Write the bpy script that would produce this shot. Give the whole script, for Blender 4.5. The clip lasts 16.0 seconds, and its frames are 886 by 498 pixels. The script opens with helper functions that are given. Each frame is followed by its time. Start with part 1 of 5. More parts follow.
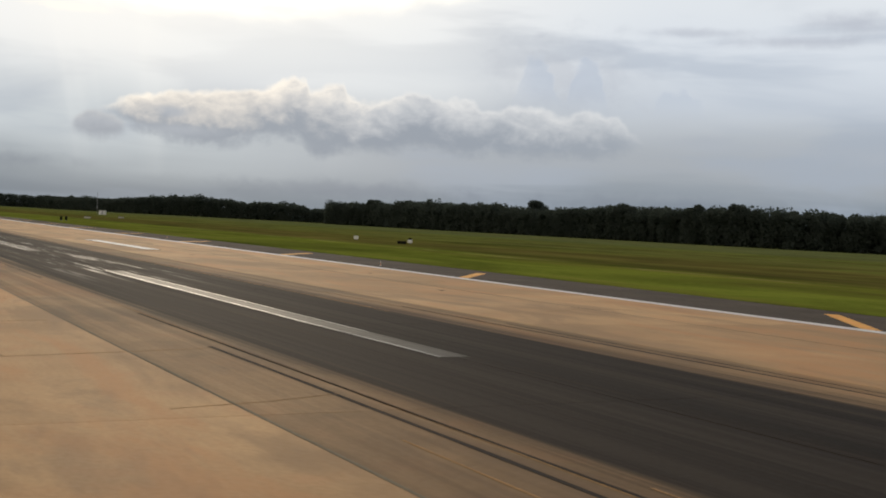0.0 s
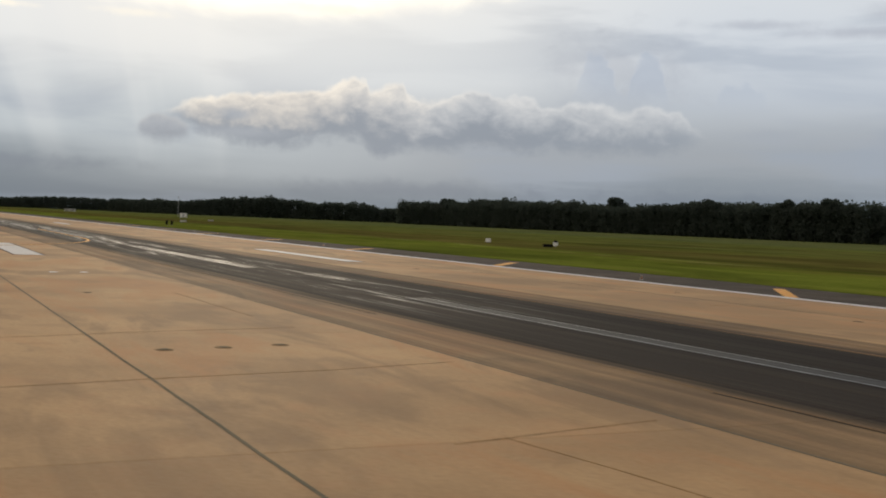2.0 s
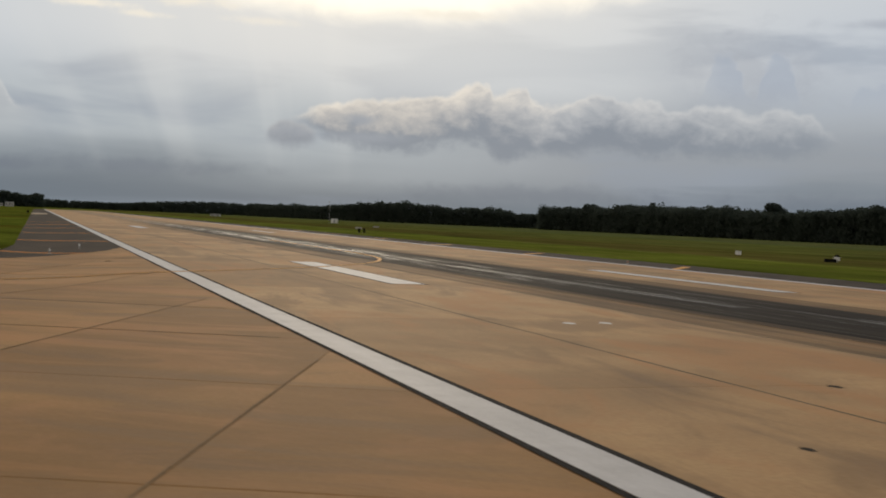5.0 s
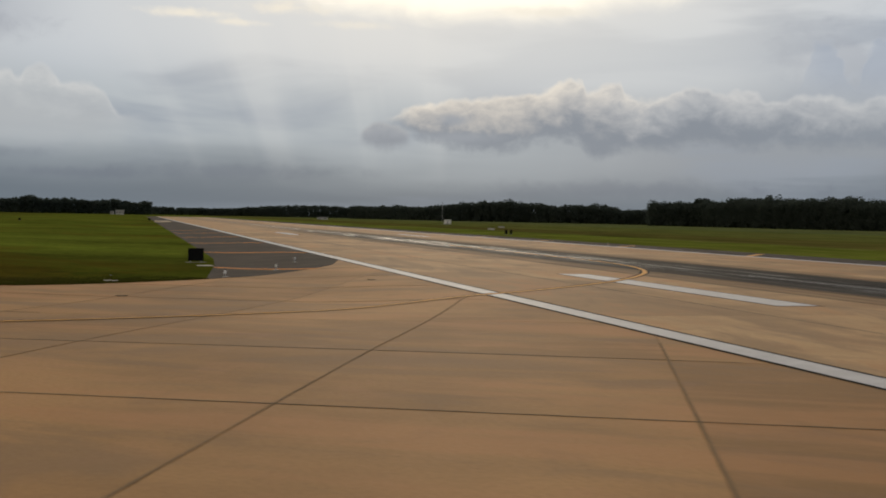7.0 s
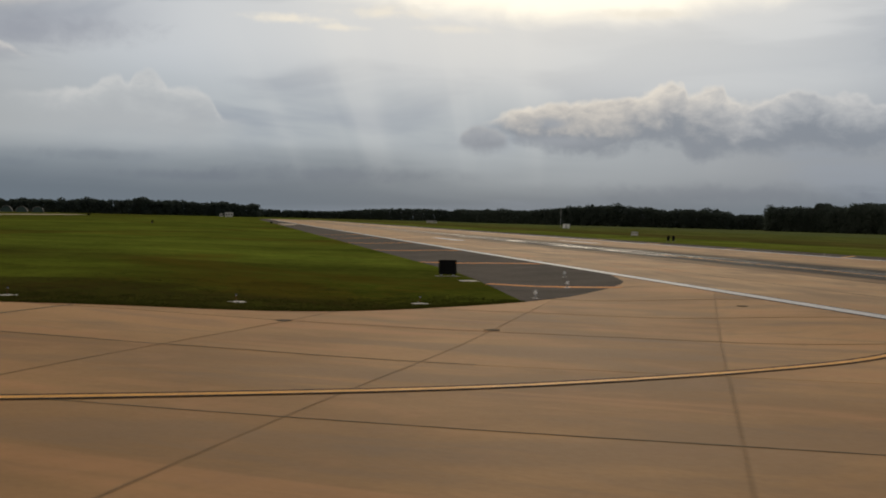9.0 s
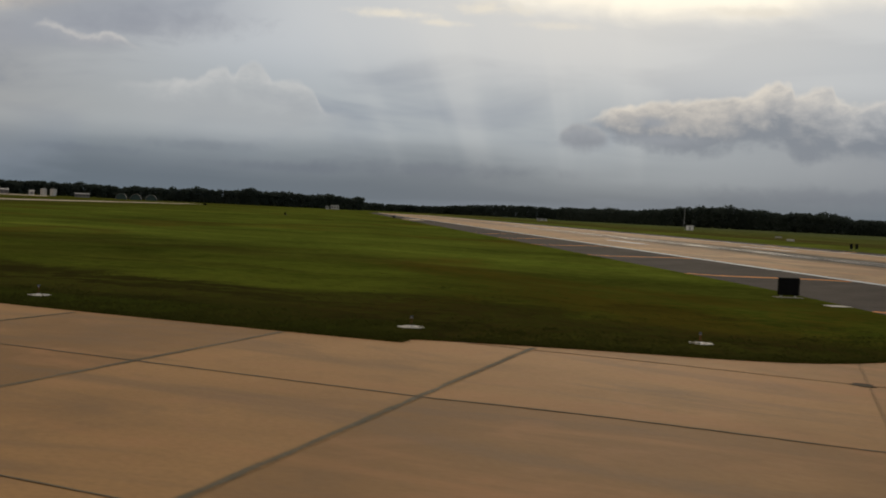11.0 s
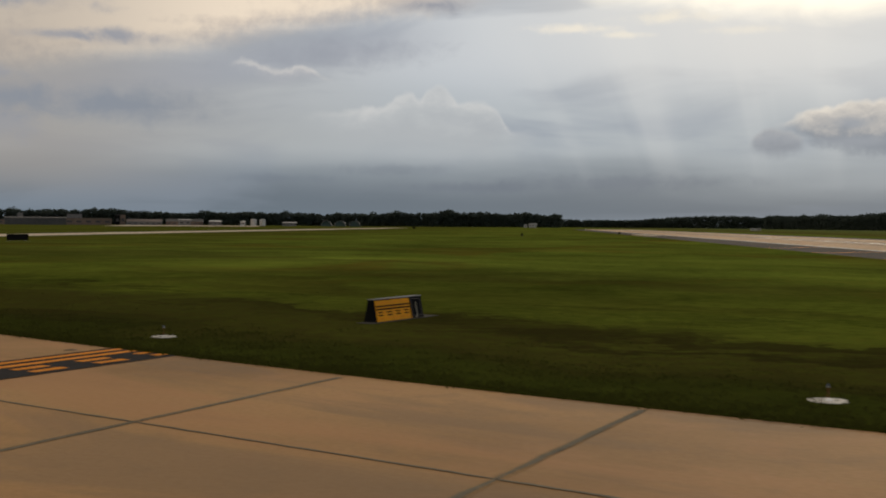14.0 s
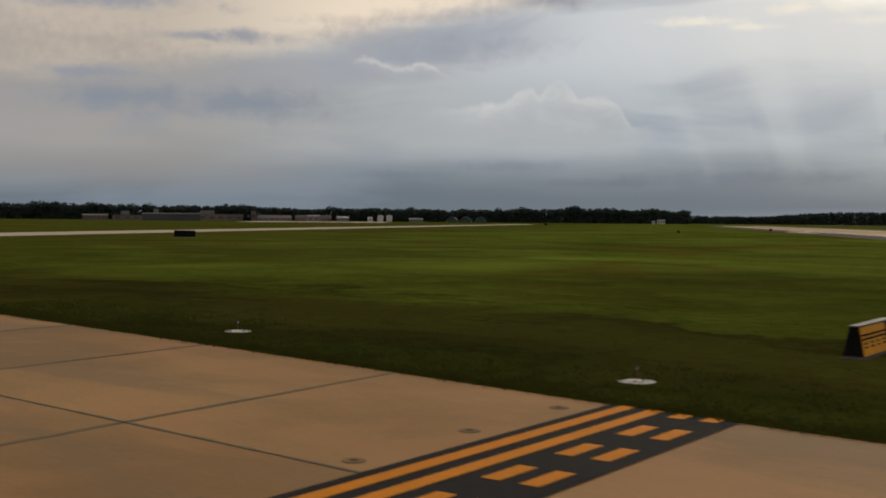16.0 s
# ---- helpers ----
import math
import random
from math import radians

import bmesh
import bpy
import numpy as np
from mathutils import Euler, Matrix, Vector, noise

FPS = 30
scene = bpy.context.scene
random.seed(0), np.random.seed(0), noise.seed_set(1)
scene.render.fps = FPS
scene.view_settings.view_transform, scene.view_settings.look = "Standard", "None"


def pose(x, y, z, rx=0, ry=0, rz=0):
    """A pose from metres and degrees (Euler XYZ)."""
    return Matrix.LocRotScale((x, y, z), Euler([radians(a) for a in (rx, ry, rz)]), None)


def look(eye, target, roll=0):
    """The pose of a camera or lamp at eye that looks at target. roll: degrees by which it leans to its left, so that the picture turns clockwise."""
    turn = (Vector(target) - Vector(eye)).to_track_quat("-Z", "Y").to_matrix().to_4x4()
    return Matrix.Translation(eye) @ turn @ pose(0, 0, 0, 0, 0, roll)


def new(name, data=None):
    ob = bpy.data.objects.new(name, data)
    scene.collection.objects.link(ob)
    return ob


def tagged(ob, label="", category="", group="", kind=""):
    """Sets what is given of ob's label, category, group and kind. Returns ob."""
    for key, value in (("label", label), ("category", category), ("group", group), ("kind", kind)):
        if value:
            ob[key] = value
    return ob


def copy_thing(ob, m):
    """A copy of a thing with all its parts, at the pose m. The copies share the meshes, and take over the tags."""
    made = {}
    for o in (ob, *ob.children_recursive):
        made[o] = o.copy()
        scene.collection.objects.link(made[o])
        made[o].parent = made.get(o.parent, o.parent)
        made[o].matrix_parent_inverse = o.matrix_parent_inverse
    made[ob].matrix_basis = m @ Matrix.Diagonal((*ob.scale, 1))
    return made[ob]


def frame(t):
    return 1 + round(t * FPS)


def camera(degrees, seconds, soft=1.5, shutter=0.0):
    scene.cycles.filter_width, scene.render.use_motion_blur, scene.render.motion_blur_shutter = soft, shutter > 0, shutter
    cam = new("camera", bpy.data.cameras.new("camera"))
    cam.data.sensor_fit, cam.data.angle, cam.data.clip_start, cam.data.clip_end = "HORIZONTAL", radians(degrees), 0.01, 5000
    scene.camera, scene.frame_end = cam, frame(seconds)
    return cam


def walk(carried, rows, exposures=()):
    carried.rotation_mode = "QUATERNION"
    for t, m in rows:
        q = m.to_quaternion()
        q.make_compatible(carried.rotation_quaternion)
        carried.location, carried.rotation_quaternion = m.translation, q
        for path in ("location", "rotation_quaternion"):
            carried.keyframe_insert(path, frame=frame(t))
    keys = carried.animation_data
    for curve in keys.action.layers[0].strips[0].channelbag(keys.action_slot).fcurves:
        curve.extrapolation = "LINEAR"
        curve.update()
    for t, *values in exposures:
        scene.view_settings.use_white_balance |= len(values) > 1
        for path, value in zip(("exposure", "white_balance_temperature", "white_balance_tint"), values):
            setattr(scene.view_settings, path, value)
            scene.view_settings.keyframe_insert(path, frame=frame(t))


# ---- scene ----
cam = camera(43.0, 16.0, soft=1.9, shutter=0.3)
walk(cam, [
    (0, pose(-14.19, 0.00, 3.25, 88.88, -2.93, -29.26)),
    (0.5, pose(-15.39, 4.41, 3.25, 88.89, -2.71, -28.63)),
    (1, pose(-16.87, 8.92, 3.25, 88.90, -2.45, -27.82)),
    (1.5, pose(-18.28, 13.43, 3.25, 88.73, -2.62, -27.05)),
    (2, pose(-20.11, 17.99, 3.25, 88.65, -2.26, -26.16)),
    (2.5, pose(-21.54, 22.27, 3.25, 88.55, -2.41, -25.35)),
    (3, pose(-23.24, 26.72, 3.25, 88.62, -2.55, -24.74)),
    (3.5, pose(-24.72, 30.74, 3.25, 88.62, -1.87, -23.28)),
    (4, pose(-26.47, 34.81, 3.25, 88.55, -1.97, -21.96)),
    (4.2, pose(-27.16, 36.42, 3.25, 88.52, -2.20, -21.48)),
    (6.5, pose(-35.34, 54.22, 3.25, 88.76, -1.31, -16.65)),
    (7, pose(-37.37, 57.83, 3.25, 88.45, -1.11, -15.07)),
    (7.5, pose(-39.33, 61.38, 3.25, 88.39, -1.12, -13.95)),
    (8, pose(-41.48, 64.86, 3.25, 88.39, -1.31, -12.93)),
    (8.5, pose(-43.71, 68.40, 3.25, 88.40, -1.62, -11.73)),
    (9, pose(-46.31, 72.07, 3.25, 88.52, -1.42, -10.10)),
    (11.3, pose(-58.45, 87.06, 3.25, 88.09, -2.49, -4.09)),
    (11.5, pose(-59.38, 88.23, 3.25, 88.17, -2.14, -3.34)),
    (12, pose(-62.01, 91.10, 3.25, 88.58, -1.97, -2.37)),
    (12.5, pose(-64.38, 93.64, 3.25, 88.57, -1.81, -0.64)),
    (13, pose(-67.05, 96.16, 3.25, 88.63, -1.29, 1.32)),
    (13.5, pose(-69.45, 98.43, 3.25, 88.95, -1.17, 2.65)),
    (14, pose(-72.02, 100.38, 3.25, 88.77, -0.43, 4.44)),
    (14.5, pose(-74.56, 102.58, 3.25, 88.76, -0.15, 5.91)),
    (15, pose(-77.17, 104.71, 3.25, 88.53, -0.40, 7.93)),
    (15.5, pose(-79.44, 106.66, 3.25, 88.49, -0.33, 9.11)),
    (16, pose(-82.10, 108.52, 3.25, 88.53, -0.49, 10.52)),
], exposures=[(0.0, 0.2, 6600, 10), (2.5, 0.0, 6600, 10), (4.0, -0.13, 6600, 10), (7.0, -0.2, 6600, 10), (9.0, -0.25, 6600, 10), (12.0, -0.4, 6600, 10), (13.0, -0.42, 6600, 10), (14.5, -0.15, 6600, 10), (16.0, -0.24, 6600, 10)])

# ---- world, sun ----
SUN_AZ, SUN_EL = -15.7, 17.0  # degrees: left of the runway's heading, above the horizon


class Graph:
    """Short hand for shader nodes."""

    def __init__(self, tree):
        self.tree = tree

    def node(self, kind, **settings):
        n = self.tree.nodes.new(kind)
        for k, val in settings.items():
            if k in ("operation", "blend_type", "data_type", "sky_type", "sun_disc", "sun_elevation", "sun_rotation",
                     "noise_dimensions", "feature", "use_clamp", "clamp", "interpolation_type", "clamp_factor"):
                if k == "operation":
                    n.operation = val
                elif k == "blend_type":
                    n.blend_type = val
                elif k == "data_type":
                    n.data_type = val
                elif k == "sky_type":
                    n.sky_type = val
                elif k == "sun_disc":
                    n.sun_disc = val
                elif k == "sun_elevation":
                    n.sun_elevation = val
                elif k == "sun_rotation":
                    n.sun_rotation = val
                elif k == "noise_dimensions":
                    n.noise_dimensions = val
                elif k == "feature":
                    n.feature = val
                elif k == "use_clamp":
                    n.use_clamp = val
                elif k == "interpolation_type":
                    n.interpolation_type = val
        return n

    def put(self, n, slot, val):
        s = n.inputs[slot]
        if isinstance(val, bpy.types.NodeSocket):
            self.tree.links.new(val, s)
        else:
            s.default_value = val

    def math(self, op, a, b=0.0, c=0.0, clamp=False):
        n = self.node("ShaderNodeMath", operation=op, use_clamp=clamp)
        for i, val in enumerate((a, b, c)):
            self.put(n, i, val)
        return n.outputs[0]

    def vmath(self, op, a, b=(0, 0, 0)):
        n = self.node("ShaderNodeVectorMath", operation=op)
        self.put(n, 0, a)
        self.put(n, 1, b)
        return n.outputs["Value"] if op in ("LENGTH", "DISTANCE", "DOT_PRODUCT") else n.outputs[0]

    def mix(self, f, a, b, how="MIX"):
        n = self.node("ShaderNodeMix", data_type="RGBA", blend_type=how)
        self.put(n, 0, f)
        self.put(n, 6, a if not isinstance(a, tuple) else (*a[:3], 1))
        self.put(n, 7, b if not isinstance(b, tuple) else (*b[:3], 1))
        return n.outputs[2]

    def step(self, val, lo, hi, a=0.0, b=1.0, smooth=True):
        n = self.node("ShaderNodeMapRange", interpolation_type="SMOOTHSTEP" if smooth else "LINEAR")
        for i, q in enumerate((val, lo, hi, a, b)):
            self.put(n, i, q)
        return n.outputs[0]

    def noise(self, vec, scale, detail=4.0, rough=0.5, warp=0.0):
        n = self.node("ShaderNodeTexNoise")
        self.put(n, "Vector", vec)
        for k, q in (("Scale", scale), ("Detail", detail), ("Roughness", rough), ("Distortion", warp)):
            self.put(n, k, q)
        return n.outputs[0]

    def stretch(self, vec, s):
        return self.vmath("MULTIPLY", vec, s)

    def xyz(self, vec):
        n = self.node("ShaderNodeSeparateXYZ")
        self.put(n, 0, vec)
        return n.outputs

    def join(self, x, y, z):
        n = self.node("ShaderNodeCombineXYZ")
        for i, q in enumerate((x, y, z)):
            self.put(n, i, q)
        return n.outputs[0]


def build_world():
    world = bpy.data.worlds.new("overcast_sky")
    world.use_nodes = True
    scene.world = world
    tree = world.node_tree
    tree.nodes.clear()
    g = Graph(tree)
    way = g.node("ShaderNodeTexCoord").outputs["Generated"]
    x, y, z = g.xyz(way)
    # degrees: azimuth to the left of the runway's heading, elevation
    az = g.math("MULTIPLY", g.math("ARCTAN2", g.math("MULTIPLY", x, -1.0), y), 57.2958)
    el = g.math("MULTIPLY", g.math("ARCSINE", z), 57.2958)
    p = g.join(az, el, 0.0)
    wide = g.noise(g.stretch(p, (0.03, 0.16, 0)), 1.0, 4, 0.5, 0.3)
    veils = g.noise(g.vmath("ADD", g.stretch(p, (0.07, 0.30, 0)), (7.0, 3.0, 0)), 1.0, 4, 0.5, 0.5)
    fine = g.noise(g.stretch(p, (0.22, 0.45, 0)), 1.0, 4, 0.5, 0.4)

    # the layered overcast: blue-grey low down, paler higher, brightest round the hidden sun
    elw = g.math("ADD", el, g.math("MULTIPLY", g.math("SUBTRACT", wide, 0.5), 5.0))
    dim = g.step(az, -30.0, -12.0)
    low_a, low_b = g.mix(dim, (0.135, 0.185, 0.245), (0.155, 0.195, 0.245)), g.mix(dim, (0.335, 0.37, 0.425), (0.475, 0.53, 0.59))
    low = g.mix(g.step(elw, 0.4, 4.0), low_a, low_b)
    col = g.mix(g.step(elw, 3.8, 9.5), low, (0.605, 0.66, 0.74))
    col = g.mix(g.math("MULTIPLY", g.step(el, 6.0, 9.5), 0.35), col, (0.74, 0.77, 0.82))
    col = g.mix(g.step(el, 13.0, 34.0), col, UPPER_SKY)
    # darker veils, lying flat
    col = g.mix(g.step(veils, 0.46, 0.64, 0.0, 0.6), col, (0.32, 0.375, 0.47))
    col = g.mix(g.math("MULTIPLY", g.step(g.noise(g.stretch(p, (0.06, 0.7, 0)), 1.0, 4, 0.5, 0.4), 0.5, 0.66), g.step(el, 0.8, 4.4, 0.5, 0.0)), col, (0.20, 0.245, 0.305))
    slate = g.math("MULTIPLY", g.step(az, -14.0, 2.0), g.step(g.math("ABSOLUTE", g.math("SUBTRACT", g.math("ADD", el, g.math("MULTIPLY", g.math("SUBTRACT", wide, 0.5), 4.0)), 2.1)), 0.2, 1.9, 1.0, 0.0))
    col = g.mix(g.math("MULTIPLY", slate, 0.4), col, (0.18, 0.225, 0.285))
    shaft = g.noise(g.stretch(g.join(g.math("SUBTRACT", az, g.math("MULTIPLY", el, g.math("MULTIPLY", g.math("ADD", az, 15.7), 0.03))), el, 0.0), (0.32, 0.02, 0)), 1.0, 3, 0.5)
    shaft = g.math("MULTIPLY", g.step(shaft, 0.48, 0.68), g.math("MULTIPLY", g.step(g.math("ABSOLUTE", g.math("ADD", az, 11.0)), 3.0, 17.0, 1.0, 0.0), g.step(el, 0.8, 6.0)))
    col = g.mix(g.math("MULTIPLY", shaft, 0.3), col, (0.80, 0.82, 0.84))
    # the bright torn gap under the sun
    da = g.math("SUBTRACT", az, SUN_AZ)
    side = g.math("MULTIPLY", g.math("POWER", g.math("MULTIPLY", da, 0.085), 2.0), 1.3)
    lift = g.math("SUBTRACT", g.math("ADD", el, g.math("MULTIPLY", g.math("SUBTRACT", fine, 0.5), 2.6)), side)
    glow = g.math("MULTIPLY", g.step(lift, 9.3, 11.2), g.step(el, 24.0, 34.0, 1.0, 0.0))
    de = g.math("SUBTRACT", el, SUN_EL)
    d_sun = g.math("SQRT", g.math("ADD", g.math("POWER", g.math("MULTIPLY", da, 0.7), 2.0), g.math("POWER", de, 2.0)))
    col = g.mix(g.math("MULTIPLY", g.step(d_sun, 2.0, 19.0, 0.82, 0.0), g.step(el, 3.8, 8.5)), col, (0.95, 0.92, 0.88))
    col = g.mix(glow, col, (1.4, 1.30, 1.12))
    # two kinds of ragged edge: round heads and fine fray
    def cells(scale, shift):
        n = g.node("ShaderNodeTexVoronoi", feature="SMOOTH_F1")
        g.put(n, "Vector", g.vmath("ADD", g.stretch(p, (1.0, 1.15, 0)), shift))
        g.put(n, "Scale", scale)
        g.put(n, "Smoothness", 0.3)
        return n.outputs["Distance"]

    heads = g.math("ADD", g.math("MULTIPLY", cells(0.85, (3.1, 1.7, 0)), 0.30), g.math("MULTIPLY", cells(2.0, (9.3, 4.1, 0)), 0.16))
    heads = g.math("SUBTRACT", 0.21, heads)
    fray = g.math("SUBTRACT", g.noise(p, 1.6, 5, 0.6), 0.5)
    ragged = g.math("ADD", heads, g.math("MULTIPLY", fray, 0.34))
    lump = g.math("SUBTRACT", g.noise(g.vmath("ADD", g.stretch(p, (0.55, 0.95, 0)), (5.0, 2.0, 0)), 1.0, 5, 0.55, 0.5), 0.5)
    puff = g.math("SUBTRACT", g.noise(g.vmath("ADD", g.stretch(p, (1.2, 1.7, 0)), (1.0, 8.0, 0)), 1.0, 4, 0.55, 0.6), 0.5)

    def profile(points):
        """Elevation along azimuth, from (azimuth, elevation) in order of falling or rising azimuth."""
        points = sorted(points)
        a0, a1 = points[0][0], points[-1][0]
        n = g.node("ShaderNodeFloatCurve")
        line = n.mapping.curves[0]
        for k, (a, e) in enumerate(points):
            where = ((a - a0) / (a1 - a0), e / 14.0)
            if k in (0, 1):
                line.points[k].location = where
            else:
                line.points.new(*where)
        n.mapping.update()
        g.put(n, "Value", g.math("DIVIDE", g.math("SUBTRACT", az, a0), a1 - a0, clamp=True))
        return g.math("MULTIPLY", n.outputs[0], 14.0)

    def between(lo, hi, soft):
        """1 within an azimuth range, fading out at its ends."""
        return g.math("MULTIPLY", g.step(az, lo - soft, lo + soft), g.step(az, hi - soft, hi + soft, 1.0, 0.0))

    def blot(a, e, w, h, strength, rough=1.0):
        """A soft frayed patch round a point of the sky."""
        d = g.vmath("LENGTH", g.stretch(g.vmath("SUBTRACT", p, (a, e, 0)), (1 / w, 1 / h, 0)))
        d = g.math("ADD", d, g.math("MULTIPLY", g.math("ADD", g.math("MULTIPLY", fray, 0.45), lump), rough * 1.15))
        return g.math("MULTIPLY", g.math("POWER", g.step(d, 0.0, 1.35, 1.0, 0.0), 1.4), strength * 1.15)

    col = g.mix(g.math("MULTIPLY", g.step(az, 2.0, 16.0), g.step(el, 2.2, 4.5, 0.0, 0.42)), col, (0.43, 0.42, 0.415))
    # the high layer's warm torn edge, far to the left, with the shade under it
    edge = g.math("ADD", profile([(0.0, 11.4), (4.5, 10.6), (8.7, 10.2), (13.0, 9.5), (17.0, 8.65), (20.1, 8.2), (24.2, 7.55), (28.0, 7.0), (34.0, 6.6), (50.0, 6.4)]),
                  g.math("ADD", g.math("MULTIPLY", g.math("SUBTRACT", wide, 0.5), 1.6), g.math("MULTIPLY", fray, 0.45)))
    over = g.math("SUBTRACT", el, edge)
    shade = g.math("MULTIPLY", g.step(g.math("ABSOLUTE", g.math("ADD", over, 1.2)), 0.2, 1.6, 1.0, 0.0), g.step(az, 2.0, 9.0))
    col = g.mix(g.math("MULTIPLY", shade, 0.55), col, (0.40, 0.435, 0.52))
    warm = g.math("MULTIPLY", g.step(over, -0.5, 1.1), g.step(az, 0.0, 6.0))
    cream = g.mix(g.step(g.math("ADD", g.math("SUBTRACT", veils, 0.5), g.math("MULTIPLY", fray, 0.3)), -0.10, 0.18), (1.06, 0.90, 0.73), (0.68, 0.59, 0.53))
    col = g.mix(g.math("MULTIPLY", warm, 0.88), col, cream)
    col = g.mix(g.math("MULTIPLY", g.step(az, 13.0, 26.0, 0.0, 0.6), g.step(el, 0.6, 3.0)), col, (0.38, 0.345, 0.325))
    for a, e, w, h, f in ((20.6, 9.0, 2.6, 0.5, 0.75), (23.0, 8.95, 2.0, 0.3, 0.6), (28.0, 7.05, 2.8, 0.45, 0.75), (27.4, 5.5, 1.0, 0.6, 0.6), (27.5, 10.5, 6.0, 0.6, 0.7),
                          (25.6, 4.6, 1.8, 1.0, 0.4), (4.8, 11.0, 2.2, 0.5, 0.8), (10.0, 8.6, 6.0, 1.0, 0.35), (-35.0, 8.0, 4.5, 2.2, 0.3)):
        col = g.mix(blot(a, e, w, h, f, 1.7), col, (0.33, 0.355, 0.43))
    for a, e, w, h in ((20.4, 5.75, 5.4, 1.15), (26.5, 5.9, 5.0, 0.9)):
        col = g.mix(blot(a, e, w, h, 0.85, 0.9), col, (0.29, 0.325, 0.395))
    # cream streaks at the bright gap's lower fringe
    for a, e, w, h, f in ((-2.2, 9.8, 2.4, 0.28, 0.8), (-4.6, 9.5, 1.6, 0.2, 0.7), (-7.0, 10.3, 2.6, 0.4, 0.8), (-20.0, 10.4, 3.5, 0.35, 0.6), (-10.6, 9.6, 2.2, 0.25, 0.5)):
        col = g.mix(blot(a, e, w, h, f, 1.6), col, (1.0, 0.94, 0.84))

    col = g.mix(g.math("MULTIPLY", g.math("MULTIPLY", g.step(az, -44.0, -28.0, 1.0, 0.0), g.step(el, 5.0, 7.0)), g.step(el, 9.0, 12.0, 0.35, 0.0)), col, (0.50, 0.57, 0.69))
    col = g.mix(g.math("MULTIPLY", between(-31.0, -15.0, 5.0), g.math("MULTIPLY", g.step(el, 5.0, 7.0), g.step(el, 8.0, 11.0, 0.45, 0.0))), col, (0.70, 0.74, 0.79))
    # faint bluish towers over the bank's far end
    top = g.math("ADD", profile([(-32.2, 5.8), (-32.8, 7.9), (-33.2, 8.9), (-33.7, 9.0), (-34.3, 8.2), (-35.0, 7.1), (-35.4, 7.9), (-35.8, 8.75), (-36.3, 8.9), (-36.8, 8.2), (-37.4, 6.7), (-39.2, 6.8), (-39.9, 7.3), (-40.7, 7.45), (-41.5, 7.2), (-42.2, 6.4), (-44.0, 6.0)]), g.math("ADD", g.math("MULTIPLY", ragged, 2.2), g.math("MULTIPLY", lump, 1.6)))
    under = g.math("SUBTRACT", top, el)
    f = g.math("MULTIPLY", g.math("MULTIPLY", g.step(under, -0.15, 0.6), g.step(el, 5.6, 7.8)), between(-42.6, -32.6, 1.2))
    col = g.mix(g.math("MULTIPLY", f, 0.62), col, g.mix(g.step(under, 0.05, 0.5, 0.6, 0.0), (0.42, 0.485, 0.60), (0.55, 0.60, 0.70)))
    # grey streaks high up on that side
    for a, e, w, h, f in ((-41.5, 10.15, 4.2, 0.3, 0.5), (-46.5, 9.75, 4.5, 0.4, 0.6), (-48.8, 10.6, 2.8, 0.7, 0.6)):
        col = g.mix(blot(a, e, w, h, f), col, (0.42, 0.455, 0.54))

    def heaped(tops, bases, rim, body, base, strength, low_soft, detail=1.0, ends=0.25, glint=0.6):
        """A cumulus bank between two profiles: lit heads, grey bodies, flat dark feet."""
        hi = g.math("ADD", profile(tops), g.math("MULTIPLY", ragged, detail))
        lo = g.math("ADD", profile(bases), g.math("MULTIPLY", g.math("ADD", fray, lump), 0.7 * detail))
        under, above = g.math("SUBTRACT", hi, el), g.math("SUBTRACT", el, lo)
        a0, a1 = min(q[0] for q in tops), max(q[0] for q in tops)
        cover = g.math("MULTIPLY", g.math("MULTIPLY", g.step(under, -0.08, 0.3), g.step(above, -low_soft, low_soft)), between(a0 + ends, a1 - ends, ends))
        rise = g.math("DIVIDE", above, g.math("MAXIMUM", g.math("SUBTRACT", hi, lo), 0.3))
        lit = g.math("ADD", g.math("ADD", rise, g.math("MULTIPLY", lump, 1.15)), g.math("ADD", g.math("MULTIPLY", puff, 0.45), g.math("MULTIPLY", heads, 0.35)))
        tint = g.mix(g.step(lit, 0.15, 0.75), base, body)
        tint = g.mix(g.step(lit, 0.58, 1.2, 0.0, 0.9), tint, rim)
        tint = g.mix(g.step(under, 0.02, 0.4, glint, 0.0), tint, rim)
        return g.math("MULTIPLY", cover, strength), tint

    # the long bank, its lit end warm, with a loose grey head before it
    rim = g.mix(g.step(az, -31.0, -19.0), (0.73, 0.74, 0.765), (1.0, 0.92, 0.82))
    body = g.mix(g.step(az, -27.0, -17.0), (0.465, 0.495, 0.55), (0.59, 0.57, 0.56))
